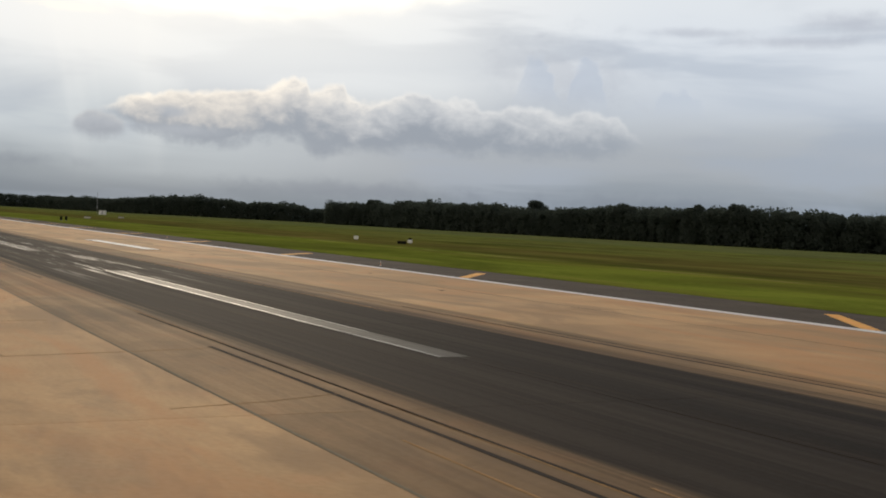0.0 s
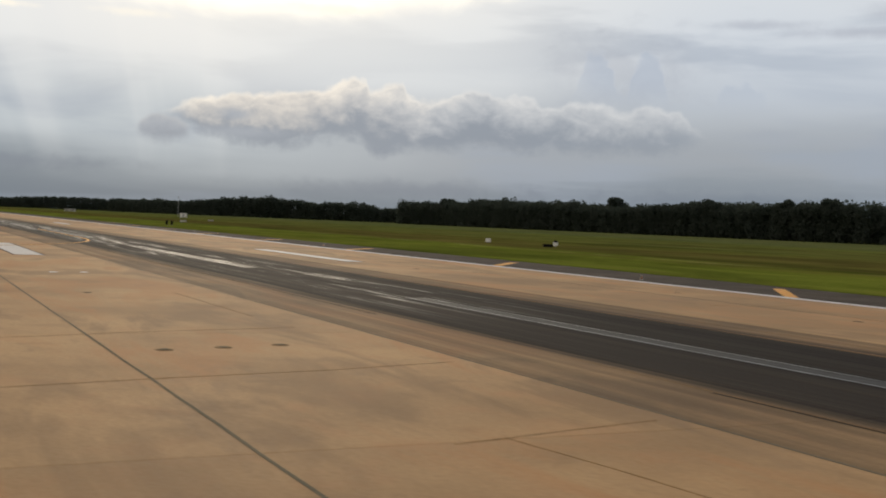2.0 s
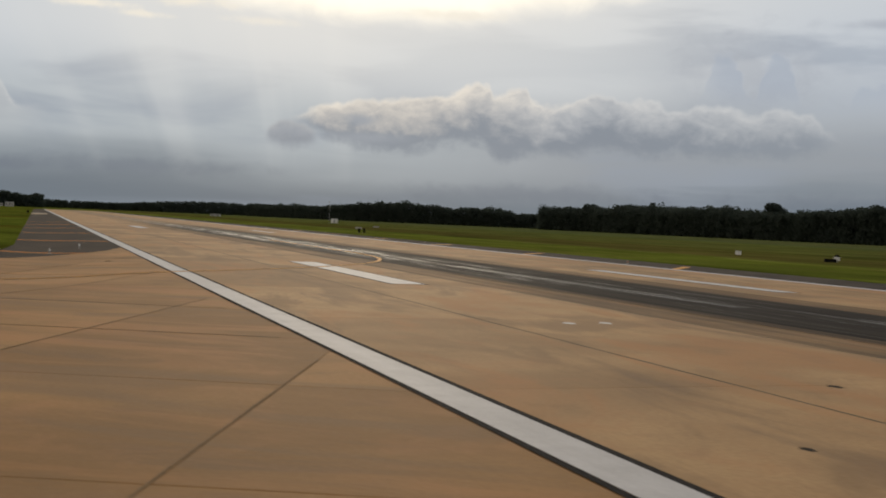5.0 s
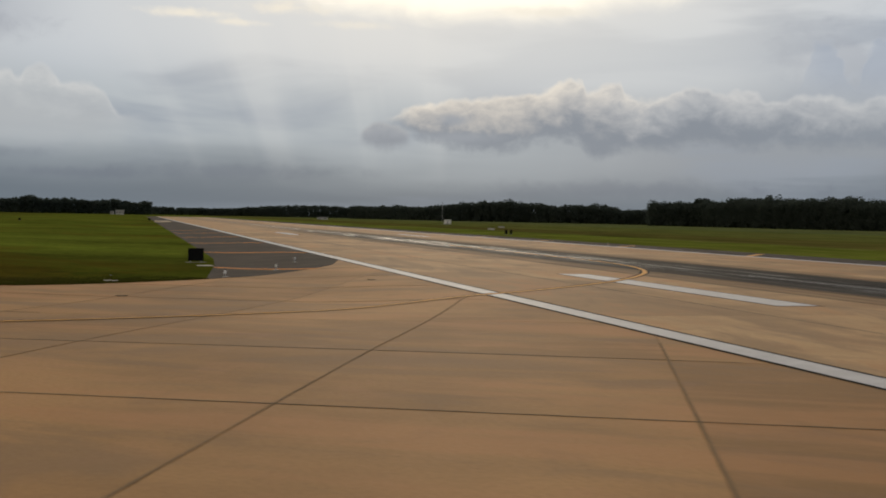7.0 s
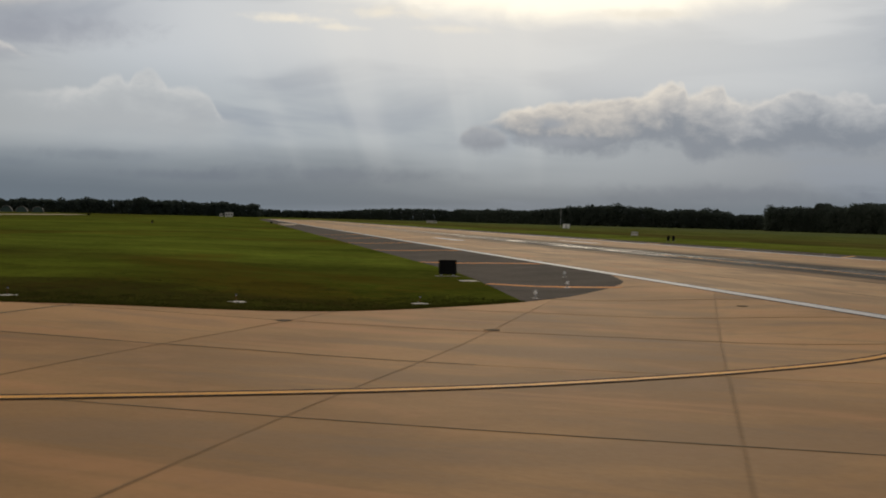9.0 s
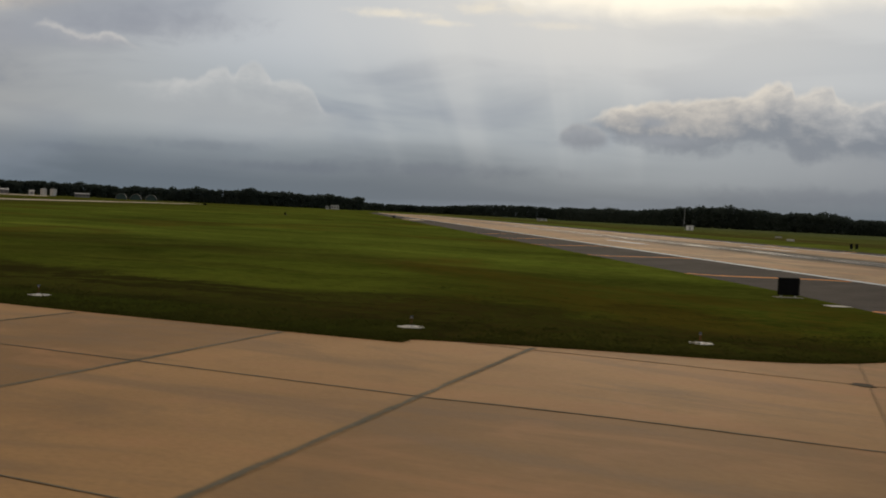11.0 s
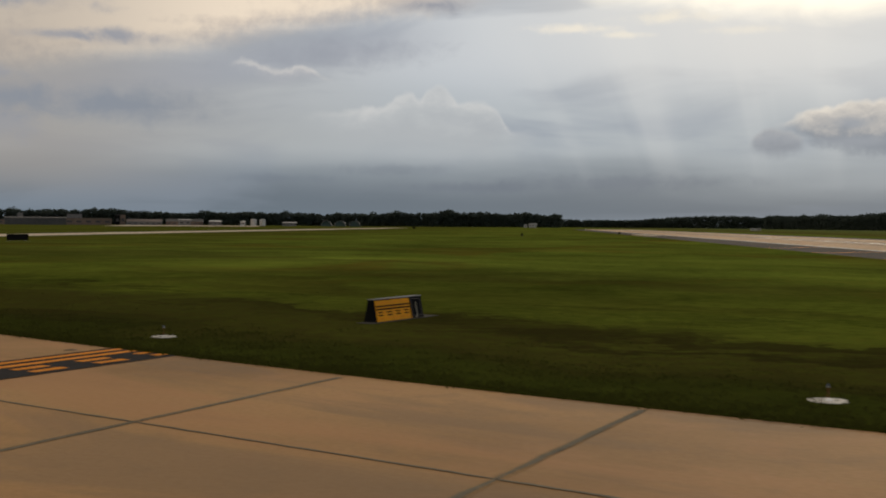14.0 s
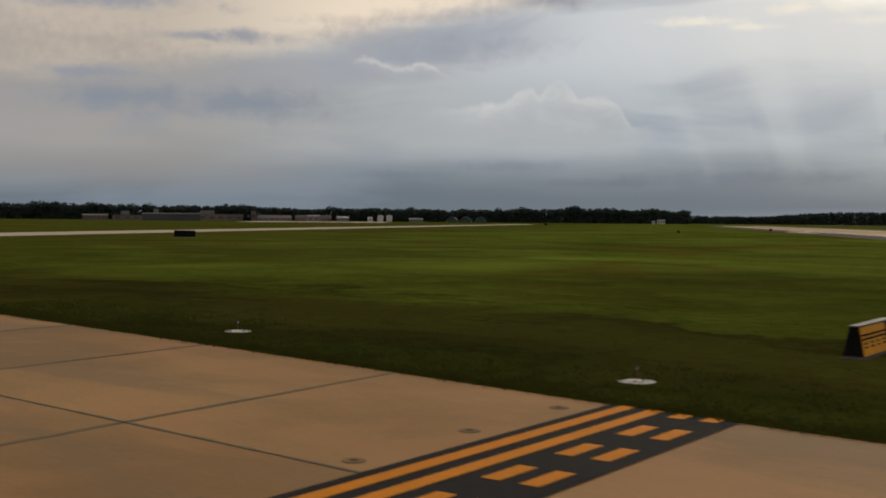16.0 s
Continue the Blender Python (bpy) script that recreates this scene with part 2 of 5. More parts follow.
    f, c = heaped([(-11.6, 5.0), (-12.6, 5.3), (-13.4, 5.67), (-15.3, 6.04), (-17.6, 6.28), (-19.3, 6.47), (-20.3, 6.67), (-20.8, 7.0), (-21.4, 7.14), (-22.0, 6.96), (-22.25, 6.6), (-22.6, 6.8), (-23.3, 7.05), (-23.8, 7.02), (-24.2, 6.5), (-25.1, 6.23), (-25.9, 6.29),
                   (-26.8, 6.73), (-27.5, 6.9), (-28.1, 6.8), (-28.5, 6.55), (-29.6, 6.57), (-30.5, 6.47), (-31.1, 6.09), (-32.4, 6.25), (-33.5, 6.35), (-34.6, 6.03), (-36.0, 6.18), (-37.6, 6.0), (-38.1, 5.62), (-38.7, 5.08), (-39.6, 4.4)],
                  [(-11.6, 4.75), (-12.9, 4.5), (-14.0, 4.0), (-15.4, 3.78), (-17.7, 3.54), (-19.1, 3.8), (-20.3, 4.15), (-21.7, 4.1), (-22.3, 3.6), (-22.9, 3.27), (-23.5, 3.5), (-25.7, 3.7), (-28.3, 4.06), (-29.1, 3.82), (-30.3, 3.77), (-31.4, 3.96), (-33.6, 3.79), (-35.8, 3.97), (-37.1, 3.86), (-37.9, 4.09), (-38.7, 4.4), (-39.6, 4.4)],
                  rim, body, (0.245, 0.285, 0.355), 0.86, 0.42, 1.15, 1.1, 0.7)
    col = g.mix(g.math("MULTIPLY", f, g.step(az, -38.5, -28.0, 0.65, 1.0)), col, c)
    f, c = heaped([(-10.6, 4.2), (-11.2, 4.7), (-12.0, 4.9), (-12.7, 4.7), (-13.5, 4.2)], [(-10.6, 4.0), (-11.2, 3.7), (-12.0, 3.55), (-12.8, 3.7), (-13.5, 4.0)],
                  (0.47, 0.49, 0.53), (0.35, 0.385, 0.45), (0.29, 0.325, 0.39), 0.88, 0.4, 0.7)
    col = g.mix(f, col, c)
    for a, e, w, h, f in ((-15.6, 5.0, 1.0, 0.4, 0.75), (-15.8, 4.15, 2.6, 0.35, 0.6), (-42.0, 4.75, 2.6, 0.5, 0.6), (-46.5, 4.6, 2.4, 0.4, 0.55), (-50.5, 4.3, 3.0, 0.6, 0.5)):
        col = g.mix(blot(a, e, w, h, f), col, (0.36, 0.40, 0.47))
    # pale heads far off to the left
    f, c = heaped([(12.0, 5.6), (8.4, 5.95), (7.2, 6.15), (6.8, 6.58), (6.1, 6.8), (5.7, 6.45), (5.3, 6.95), (4.7, 7.15), (4.1, 6.75), (3.7, 6.25), (3.0, 6.3), (1.7, 5.95), (1.2, 5.1), (-1.0, 4.9)],
                  [(12.0, 4.2), (8.0, 4.0), (5.0, 3.7), (2.0, 3.8), (-1.0, 4.4)], (0.76, 0.765, 0.78), (0.56, 0.59, 0.63), (0.50, 0.53, 0.575), 0.7, 1.2, 0.8, 1.6)
    col = g.mix(f, col, c)
    f, c = heaped([(15.5, 7.95), (14.9, 8.15), (14.3, 8.22), (13.6, 8.05), (12.9, 7.75), (12.3, 7.85), (11.8, 8.0), (11.2, 7.85), (10.7, 7.6), (9.6, 7.45)], [(15.5, 7.8), (14.2, 7.6), (12.8, 7.2), (11.5, 7.3), (9.6, 7.4)],
                  (0.96, 0.91, 0.86), (0.60, 0.60, 0.63), (0.48, 0.50, 0.555), 0.8, 0.4, 1.0, 0.5, 0.5)
    col = g.mix(f, col, c)
    # long slate streaks low over the skyline
    for a, e, w, h, f in ((12.9, 2.3, 3.0, 0.3, 0.3), (7.2, 2.8, 4.0, 0.35, 0.3), (-4.8, 2.2, 7.0, 0.5, 0.4), (-24.6, 1.6, 9.0, 0.6, 0.4), (-40.0, 1.5, 9.0, 0.7, 0.4), (3.0, 1.9, 5.0, 0.3, 0.4)):
        col = g.mix(blot(a, e, w, h, f, 1.5), col, (0.165, 0.20, 0.265))
    # haze along the skyline
    col = g.mix(g.step(el, 0.0, 2.2, 0.6, 0.0), col, (0.165, 0.22, 0.285))

    col = g.mix(1.0, col, (1.0, 0.995, 0.965), "MULTIPLY")
    sky = g.node("ShaderNodeTexSky", sky_type="NISHITA", sun_disc=False, sun_elevation=radians(SUN_EL), sun_rotation=radians(-SUN_AZ))
    sky_low = g.node("ShaderNodeBackground")
    g.put(sky_low, 0, sky.outputs[0])
    g.put(sky_low, 1, 0.05)
    clouds = g.node("ShaderNodeBackground")
    g.put(clouds, 0, col)
    g.put(clouds, 1, CLOUD_LIGHT)
    both = g.node("ShaderNodeMixShader")
    g.put(both, 0, 0.98)
    tree.links.new(sky_low.outputs[0], both.inputs[1])
    tree.links.new(clouds.outputs[0], both.inputs[2])
    out = g.node("ShaderNodeOutputWorld")
    tree.links.new(both.outputs[0], out.inputs[0])


CLOUD_LIGHT = 1.0
UPPER_SKY = (0.27, 0.275, 0.295)
build_world()

sun = new("sun", bpy.data.lights.new("sun", "SUN"))
sun.data.energy, sun.data.angle, sun.data.color = 0.5, radians(14), (1.0, 0.84, 0.64)
sa, se = radians(SUN_AZ), radians(SUN_EL)
sun.matrix_world = look((0, 0, 60), (math.sin(sa) * 10, -math.cos(sa) * 10, 60 - 10 * math.tan(se)))


# ---- materials ----
def material(name):
    m = bpy.data.materials.new(name)
    m.use_nodes = True
    tree = m.node_tree
    bsdf = next(n for n in tree.nodes if n.type == "BSDF_PRINCIPLED")
    return m, Graph(tree), bsdf


def bump(g, bsdf, height, strength, distance=0.02):
    n = g.node("ShaderNodeBump")
    g.put(n, "Strength", strength)
    g.put(n, "Distance", distance)
    g.put(n, "Height", height)
    g.put(bsdf, "Normal", n.outputs[0])


def place(g):
    return g.node("ShaderNodeNewGeometry").outputs["Position"]


def plain(name, colour, rough=0.6, metal=0.0, grain=6.0, vary=0.25, relief=0.1, shine=0.4):
    """Paint, metal, plastic: a base colour with two scales of wear."""
    m, g, bsdf = material(name)
    p = place(g)
    n1, n2 = g.noise(p, grain, 5, 0.6), g.noise(p, grain * 0.13, 3, 0.5)
    f = g.math("ADD", g.math("MULTIPLY", n1, 0.6), g.math("MULTIPLY", n2, 0.4))
    dark = tuple(c * (1 - vary) for c in colour)
    light = tuple(min(1, c * (1 + vary)) for c in colour)
    g.put(bsdf, "Base Color", g.mix(g.step(f, 0.3, 0.7), dark, light))
    g.put(bsdf, "Roughness", g.step(n1, 0.2, 0.8, max(0.05, rough - 0.1), min(1, rough + 0.1)))
    g.put(bsdf, "Metallic", metal)
    g.put(bsdf, "Specular IOR Level", shine)
    bump(g, bsdf, n1, relief, 0.01)
    return m


def concrete_material(name, heading, dark, light, rubber=False):
    """Worn tan concrete, brushed along its heading (degrees from x); rubber: tyre deposits along the runway's middle."""
    m, g, bsdf = material(name)
    p = place(g)
    turn = g.node("ShaderNodeVectorRotate")
    g.put(turn, "Vector", p)
    g.put(turn, "Angle", radians(-heading))
    r = turn.outputs[0]
    streak = g.noise(g.stretch(r, (0.05, 1.1, 1)), 1.0, 5, 0.6)
    cloud = g.noise(p, 0.13, 4, 0.55)
    grit = g.noise(p, 9.0, 4, 0.65)
    pores = g.noise(p, 42.0, 2, 0.6)
    rnd = g.node("ShaderNodeObjectInfo").outputs["Random"]
    tone = g.math("ADD", g.math("ADD", g.math("MULTIPLY", streak, 0.10), g.math("MULTIPLY", cloud, 0.75)), g.math("MULTIPLY", g.math("SUBTRACT", rnd, 0.5), 0.22))
    col = g.mix(g.step(tone, 0.28, 0.62), dark, light)
    col = g.mix(g.step(grit, 0.35, 0.75, 0.0, 0.3), col, (0.24, 0.15, 0.085))
    blotch = g.noise(g.vmath("ADD", p, (31.0, 17.0, 0)), 0.55, 5, 0.62, 0.5)
    col = g.mix(g.step(blotch, 0.50, 0.70, 0.0, 0.32), col, (0.48, 0.25, 0.115))
    col = g.mix(g.step(blotch, 0.30, 0.47, 0.28, 0.0), col, (0.215, 0.14, 0.075))
    patch = g.noise(g.vmath("ADD", g.stretch(r, (0.07, 0.24, 1)), (13.0, 5.0, 0)), 1.0, 5, 0.6, 0.9)
    col = g.mix(g.step(patch, 0.5, 0.64, 0.0, 0.55), col, (0.48, 0.245, 0.10))
    col = g.mix(g.step(patch, 0.36, 0.49, 0.6, 0.0), col, (0.255, 0.163, 0.085))
    stain = g.step(g.noise(g.stretch(r, (0.09, 0.3, 1)), 1.0, 5, 0.65, 0.6), 0.55, 0.70, 0.0, 0.32)
    col = g.mix(stain, col, (0.17, 0.125, 0.09))
    rough, shine = g.step(grit, 0.2, 0.8, 0.7, 0.86), 0.2
    if rubber:
        x, y, z = g.xyz(p)
        lanes = g.noise(g.stretch(p, (1.7, 0.018, 0)), 1.0, 6, 0.62)
        strands = g.noise(g.stretch(p, (4.2, 0.03, 0)), 1.0, 5, 0.6)
        broad = g.noise(g.stretch(p, (0.7, 0.012, 0)), 1.0, 5, 0.6, 0.3)
        edge = g.math("ADD", g.math("ABSOLUTE", g.math("SUBTRACT", x, 0.3)), g.math("MULTIPLY", g.math("SUBTRACT", lanes, 0.5), 3.2))
        heavy = g.step(edge, 4.2, 6.4, 1.0, 0.0)
        heavy = g.math("MULTIPLY", heavy, g.step(g.math("ADD", lanes, g.math("MULTIPLY", strands, 0.5)), 0.35, 0.75, 0.88, 1.0))
        light = g.math("MULTIPLY", g.step(g.math("ABSOLUTE", x), 7.62, 7.74, 0.54, 0.0), g.step(lanes, 0.3, 0.65, 0.6, 1.1))
        fade = g.step(y, 230.0, 420.0, 1.0, 0.35)
        both = g.math("MULTIPLY", g.math("MAXIMUM", heavy, light), fade)
        col = g.mix(both, col, g.mix(g.step(g.math("ADD", g.math("MULTIPLY", strands, 0.35), g.math("MULTIPLY", broad, 0.65)), 0.36, 0.64), (0.013, 0.0115, 0.0105), (0.043, 0.036, 0.030)))
        damp = g.math("MULTIPLY", g.math("MULTIPLY", heavy, g.step(g.math("ABSOLUTE", x), 1.2, 4.6, 1.0, 0.0)), g.step(g.math("ADD", g.math("MULTIPLY", g.noise(g.stretch(p, (1.5, 0.06, 0)), 1.0, 5, 0.7, 0.3), 0.7), g.math("MULTIPLY", strands, 0.3)), g.step(y, 110.0, 170.0, 0.53, 0.47), g.step(y, 110.0, 170.0, 0.60, 0.58)))
        damp = g.math("MULTIPLY", damp, g.step(y, 48.0, 66.0))
        rough = g.mix(damp, rough, (0.42, 0.42, 0.42))
        shine = g.math("ADD", g.math("MULTIPLY", both, -0.17), g.math("ADD", 0.2, g.math("MULTIPLY", damp, 0.4)))
    g.put(bsdf, "Base Color", col)
    g.put(bsdf, "Roughness", rough)
    g.put(bsdf, "Specular IOR Level", shine)
    h = g.math("ADD", g.math("MULTIPLY", grit, 0.6), g.math("MULTIPLY", pores, 0.4))
    bump(g, bsdf, h, 0.35, 0.012)
    return m


def asphalt_material(name, dark, light):
    m, g, bsdf = material(name)
    p = place(g)
    a, b, c = g.noise(p, 0.22, 4, 0.6), g.noise(p, 6.0, 5, 0.7), g.noise(p, 55.0, 2, 0.6)
    f = g.math("ADD", g.math("MULTIPLY", a, 0.55), g.math("MULTIPLY", b, 0.45))
    g.put(bsdf, "Base Color", g.mix(g.step(f, 0.3, 0.7), dark, light))
    g.put(bsdf, "Roughness", 0.92)
    g.put(bsdf, "Specular IOR Level", 0.1)
    bump(g, bsdf, g.math("ADD", b, c), 0.4, 0.012)
    return m


def paint_material(name, colour, under, wear, gloss=0.55, shine=0.3, streaky=False):
    """Road paint worn through to what lies under it."""
    m, g, bsdf = material(name)
    p = place(g)
    a, b, c = g.noise(p, 1.1, 5, 0.65), g.noise(p, 14.0, 4, 0.7), g.noise(g.stretch(p, (2.2, 0.12, 1)), 1.0, 4, 0.6)
    f = g.math("ADD", g.math("ADD", g.math("MULTIPLY", a, 0.4), g.math("MULTIPLY", b, 0.35)), g.math("MULTIPLY", c, 0.25))
    if streaky:
        c = g.noise(g.stretch(p, (4.5, 0.035, 1)), 1.0, 5, 0.62)
        f = g.math("ADD", g.math("ADD", g.math("MULTIPLY", a, 0.2), g.math("MULTIPLY", b, 0.12)), g.math("MULTIPLY", c, 0.68))
    dirty = tuple(x * 0.72 for x in colour)
    col = g.mix(g.step(f, 0.3, 0.7), dirty, colour)
    g.put(bsdf, "Base Color", g.mix(g.step(f, wear, wear + 0.12), under, col))
    g.put(bsdf, "Roughness", gloss)
    g.put(bsdf, "Specular IOR Level", g.step(f, wear - 0.03, wear + 0.09, 0.05, shine) if streaky else shine)
    bump(g, bsdf, b, 0.2, 0.006)
    return m


def grass_material(name, greens, straw, straw_amount):
    m, g, bsdf = material(name)
    p = place(g)
    a, b = g.noise(p, 0.018, 5, 0.6, 0.4), g.noise(p, 0.11, 5, 0.65)
    c, d = g.noise(p, 1.3, 5, 0.7), g.noise(p, 11.0, 4, 0.7)
    f = g.math("ADD", g.math("ADD", g.math("MULTIPLY", a, 0.35), g.math("MULTIPLY", b, 0.3)), g.math("MULTIPLY", c, 0.35))
    col = g.mix(g.step(f, 0.36, 0.64), greens[0], greens[1])
    x, y, z = g.xyz(p)
    along = g.mix(g.math("GREATER_THAN", x, 0.0), g.noise(g.stretch(p, (0.037, 0.025, 0)), 1.0, 5, 0.6, 0.8),
                  g.noise(g.stretch(p, (0.03, 0.003, 0)), 1.0, 5, 0.6, 0.3))
    band = g.math("ADD", g.math("MULTIPLY", along, 0.7), g.math("MULTIPLY", c, 0.3))
    col = g.mix(g.step(band, 0.5, 0.62, 0.0, straw_amount), col, straw)
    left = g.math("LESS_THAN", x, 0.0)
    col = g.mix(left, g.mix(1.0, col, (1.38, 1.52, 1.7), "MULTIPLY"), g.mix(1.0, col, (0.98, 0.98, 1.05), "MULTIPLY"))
    # mown verge and rougher ground beside the runway; thin brown turf along the taxiway
    xj = g.math("ADD", x, g.math("MULTIPLY", g.math("SUBTRACT", b, 0.5), 26.0))
    xk = g.math("ADD", x, g.math("MULTIPLY", g.math("SUBTRACT", b, 0.5), 9.0))
    right = g.math("SUBTRACT", 1.0, left)
    verge = g.math("MULTIPLY", g.step(xk, 24.0, 30.0), g.step(xk, 57.0, 61.0, 1.0, 0.0))
    col = g.mix(g.math("MULTIPLY", verge, g.step(c, 0.3, 0.65, 0.5, 0.8)), col, (0.160, 0.192, 0.032))
    line_cut = g.math("MULTIPLY", g.step(xk, 58.5, 59.5), g.step(xk, 60.5, 61.5, 1.0, 0.0))
    col = g.mix(g.math("MULTIPLY", line_cut, g.step(b, 0.42, 0.6, 0.0, 0.6)), col, (0.26, 0.25, 0.10))
    brown = g.math("MULTIPLY", g.step(xk, 59.0, 66.0), g.step(xj, 92.0, 122.0, 1.0, 0.0))
    col = g.mix(g.math("MULTIPLY", brown, g.step(c, 0.3, 0.6, 0.5, 0.85)), col, (0.105, 0.088, 0.030))
    rougher = g.math("MULTIPLY", g.step(xj, 90.0, 125.0), g.step(xj, 170.0, 230.0, 1.0, 0.0))
    col = g.mix(g.math("MULTIPLY", rougher, g.step(c, 0.35, 0.6, 0.4, 0.8)), col, (0.118, 0.125, 0.042))
    col = g.mix(g.math("MULTIPLY", g.step(xj, 170.0, 260.0), g.step(c, 0.35, 0.6, 0.5, 0.8)), col, (0.112, 0.132, 0.066))
    strips = g.noise(g.stretch(p, (0.10, 0.012, 0)), 1.0, 6, 0.65, 0.8)
    col = g.mix(g.math("MULTIPLY", right, g.step(strips, 0.50, 0.62, 0.0, 0.4)), col, (0.15, 0.118, 0.04))
    col = g.mix(g.math("MULTIPLY", right, g.step(strips, 0.36, 0.48, 0.4, 0.0)), col, (0.06, 0.075, 0.014))
    mott = g.noise(g.stretch(p, (0.06, 0.028, 0)), 1.0, 6, 0.68, 0.6)
    col = g.mix(right, col, g.mix(1.0, col, g.mix(g.step(mott, 0.34, 0.66), (0.7, 0.7, 0.76), (1.25, 1.24, 1.2)), "MULTIPLY"))
    off = g.math("ADD", g.math("ADD", g.math("MULTIPLY", g.math("ADD", x, 64.5), 0.53), g.math("MULTIPLY", g.math("SUBTRACT", y, 117.6), 0.848)), g.math("MULTIPLY", g.math("SUBTRACT", b, 0.5), 18.0))
    run = g.math("SUBTRACT", g.math("MULTIPLY", x, 0.848), g.math("MULTIPLY", y, 0.53))
    rows_cut = g.noise(g.join(g.math("MULTIPLY", off, 0.065), g.math("MULTIPLY", run, 0.016), 0.0), 1.0, 6, 0.62, 0.6)
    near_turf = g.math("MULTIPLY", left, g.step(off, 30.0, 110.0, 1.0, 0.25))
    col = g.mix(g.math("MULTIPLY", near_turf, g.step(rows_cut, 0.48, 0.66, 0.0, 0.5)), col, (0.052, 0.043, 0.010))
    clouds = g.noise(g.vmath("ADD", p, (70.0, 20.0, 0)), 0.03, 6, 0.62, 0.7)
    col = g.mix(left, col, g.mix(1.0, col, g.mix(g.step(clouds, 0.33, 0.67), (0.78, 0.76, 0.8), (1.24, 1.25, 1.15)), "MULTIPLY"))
    # turf away from the taxiway multiplied brighter: veiling glare put into its colour
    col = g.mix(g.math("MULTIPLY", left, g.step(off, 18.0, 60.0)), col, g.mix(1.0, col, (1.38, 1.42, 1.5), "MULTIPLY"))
    # browner turf to the west, with its dimmer off-sun look painted in too
    far_west = g.step(g.math("ADD", x, g.math("MULTIPLY", g.math("SUBTRACT", clouds, 0.5), 90.0)), -175.0, -85.0, 0.5, 0.0)
    col = g.mix(g.math("MULTIPLY", left, far_west), col, (0.062, 0.057, 0.012))
    thin = g.math("MULTIPLY", g.step(off, 1.5, 4.5), g.step(off, 11.0, 17.0, 1.0, 0.0))
    thin = g.math("MULTIPLY", thin, g.math("LESS_THAN", x, -31.0))
    col = g.mix(g.math("MULTIPLY", thin, g.step(c, 0.3, 0.6, 0.3, 0.8)), col, (0.046, 0.036, 0.011))
    rim = g.math("MULTIPLY", g.step(off, 2.0, 6.5, 0.6, 0.0), g.math("LESS_THAN", x, -31.0))
    col = g.mix(rim, col, (0.030, 0.034, 0.008))
    gullies = g.noise(g.join(g.math("MULTIPLY", off, 0.28), g.math("MULTIPLY", run, 0.05), 0.0), 1.0, 6, 0.62, 0.7)
    thin_band = g.math("MULTIPLY", g.math("MULTIPLY", g.step(off, 1.0, 3.0), g.step(off, 16.0, 30.0, 1.0, 0.0)), g.math("LESS_THAN", x, -31.0))
    col = g.mix(g.math("MULTIPLY", thin_band, g.step(gullies, 0.50, 0.66, 0.0, 0.65)), col, (0.024, 0.019, 0.007))
    col = g.mix(g.math("MULTIPLY", thin_band, g.step(gullies, 0.32, 0.44, 0.5, 0.0)), col, (0.056, 0.062, 0.012))
    col = g.mix(g.step(d, 0.45, 0.8, 0.0, 0.2), col, (0.03, 0.034, 0.008))
    g.put(bsdf, "Base Color", col)
    g.put(bsdf, "Roughness", 1.0)
    g.put(bsdf, "Specular IOR Level", 0.0)
    bump(g, bsdf, g.math("ADD", g.math("MULTIPLY", c, 0.6), d), 0.4, 0.06)
    return m


def leaf_material(name, dark, light, through_light=0.5):
    """Leaves that let part of the light through."""
    m, g, bsdf = material(name)
    rnd = g.node("ShaderNodeNewGeometry").outputs["Random Per Island"]
    n = g.noise(place(g), 0.06, 3, 0.5)
    col = g.mix(g.math("ADD", g.math("MULTIPLY", rnd, 0.6), g.math("MULTIPLY", n, 0.4)), dark, light)
    g.put(bsdf, "Base Color", col)
    g.put(bsdf, "Roughness", 1.0)
    g.put(bsdf, "Specular IOR Level", 0.0)
    glow = g.node("ShaderNodeBsdfTranslucent")
    g.put(glow, "Color", col)
    both = g.node("ShaderNodeMixShader")
    g.put(both, 0, through_light)
    m.node_tree.links.new(bsdf.outputs[0], both.inputs[1])
    m.node_tree.links.new(glow.outputs[0], both.inputs[2])
    out = next(n for n in m.node_tree.nodes if n.type == "OUTPUT_MATERIAL")
    m.node_tree.links.new(both.outputs[0], out.inputs[0])
    return m


M_RUNWAY = concrete_material("runway_concrete", 90, (0.37, 0.234, 0.112), (0.565, 0.366, 0.18), rubber=True)
M_TAXI = concrete_material("taxiway_concrete", 150, (0.30, 0.167, 0.060), (0.485, 0.274, 0.104))
M_SEAL = asphalt_material("joint_sealant", (0.075, 0.06, 0.042), (0.13, 0.10, 0.066))
M_SMEAR = asphalt_material("joint_smear", (0.165, 0.120, 0.070), (0.40, 0.24, 0.104))
M_SEAL_THIN = asphalt_material("smeared_sealant", (0.125, 0.115, 0.085), (0.215, 0.185, 0.130))
M_SEAL_FAINT = asphalt_material("faint_sealant", (0.205, 0.145, 0.085), (0.295, 0.195, 0.107))
M_ASPHALT = asphalt_material("shoulder_asphalt", (0.042, 0.036, 0.030), (0.090, 0.074, 0.060))
M_BLACK_PAINT = asphalt_material("black_road_paint", (0.012, 0.011, 0.011), (0.03, 0.027, 0.026))
M_WHITE = paint_material("white_road_paint", (0.68, 0.68, 0.69), (0.42, 0.40, 0.37), 0.26, 0.6, 0.12)
M_WHITE_BAR = paint_material("fresh_white_road_paint", (0.72, 0.71, 0.71), (0.45, 0.40, 0.34), 0.26, 0.6, 0.12)
M_WHITE_WORN = paint_material("worn_white_road_paint", (0.044, 0.041, 0.040), (0.022, 0.019, 0.017), 0.47, 0.55, 0.08, True)
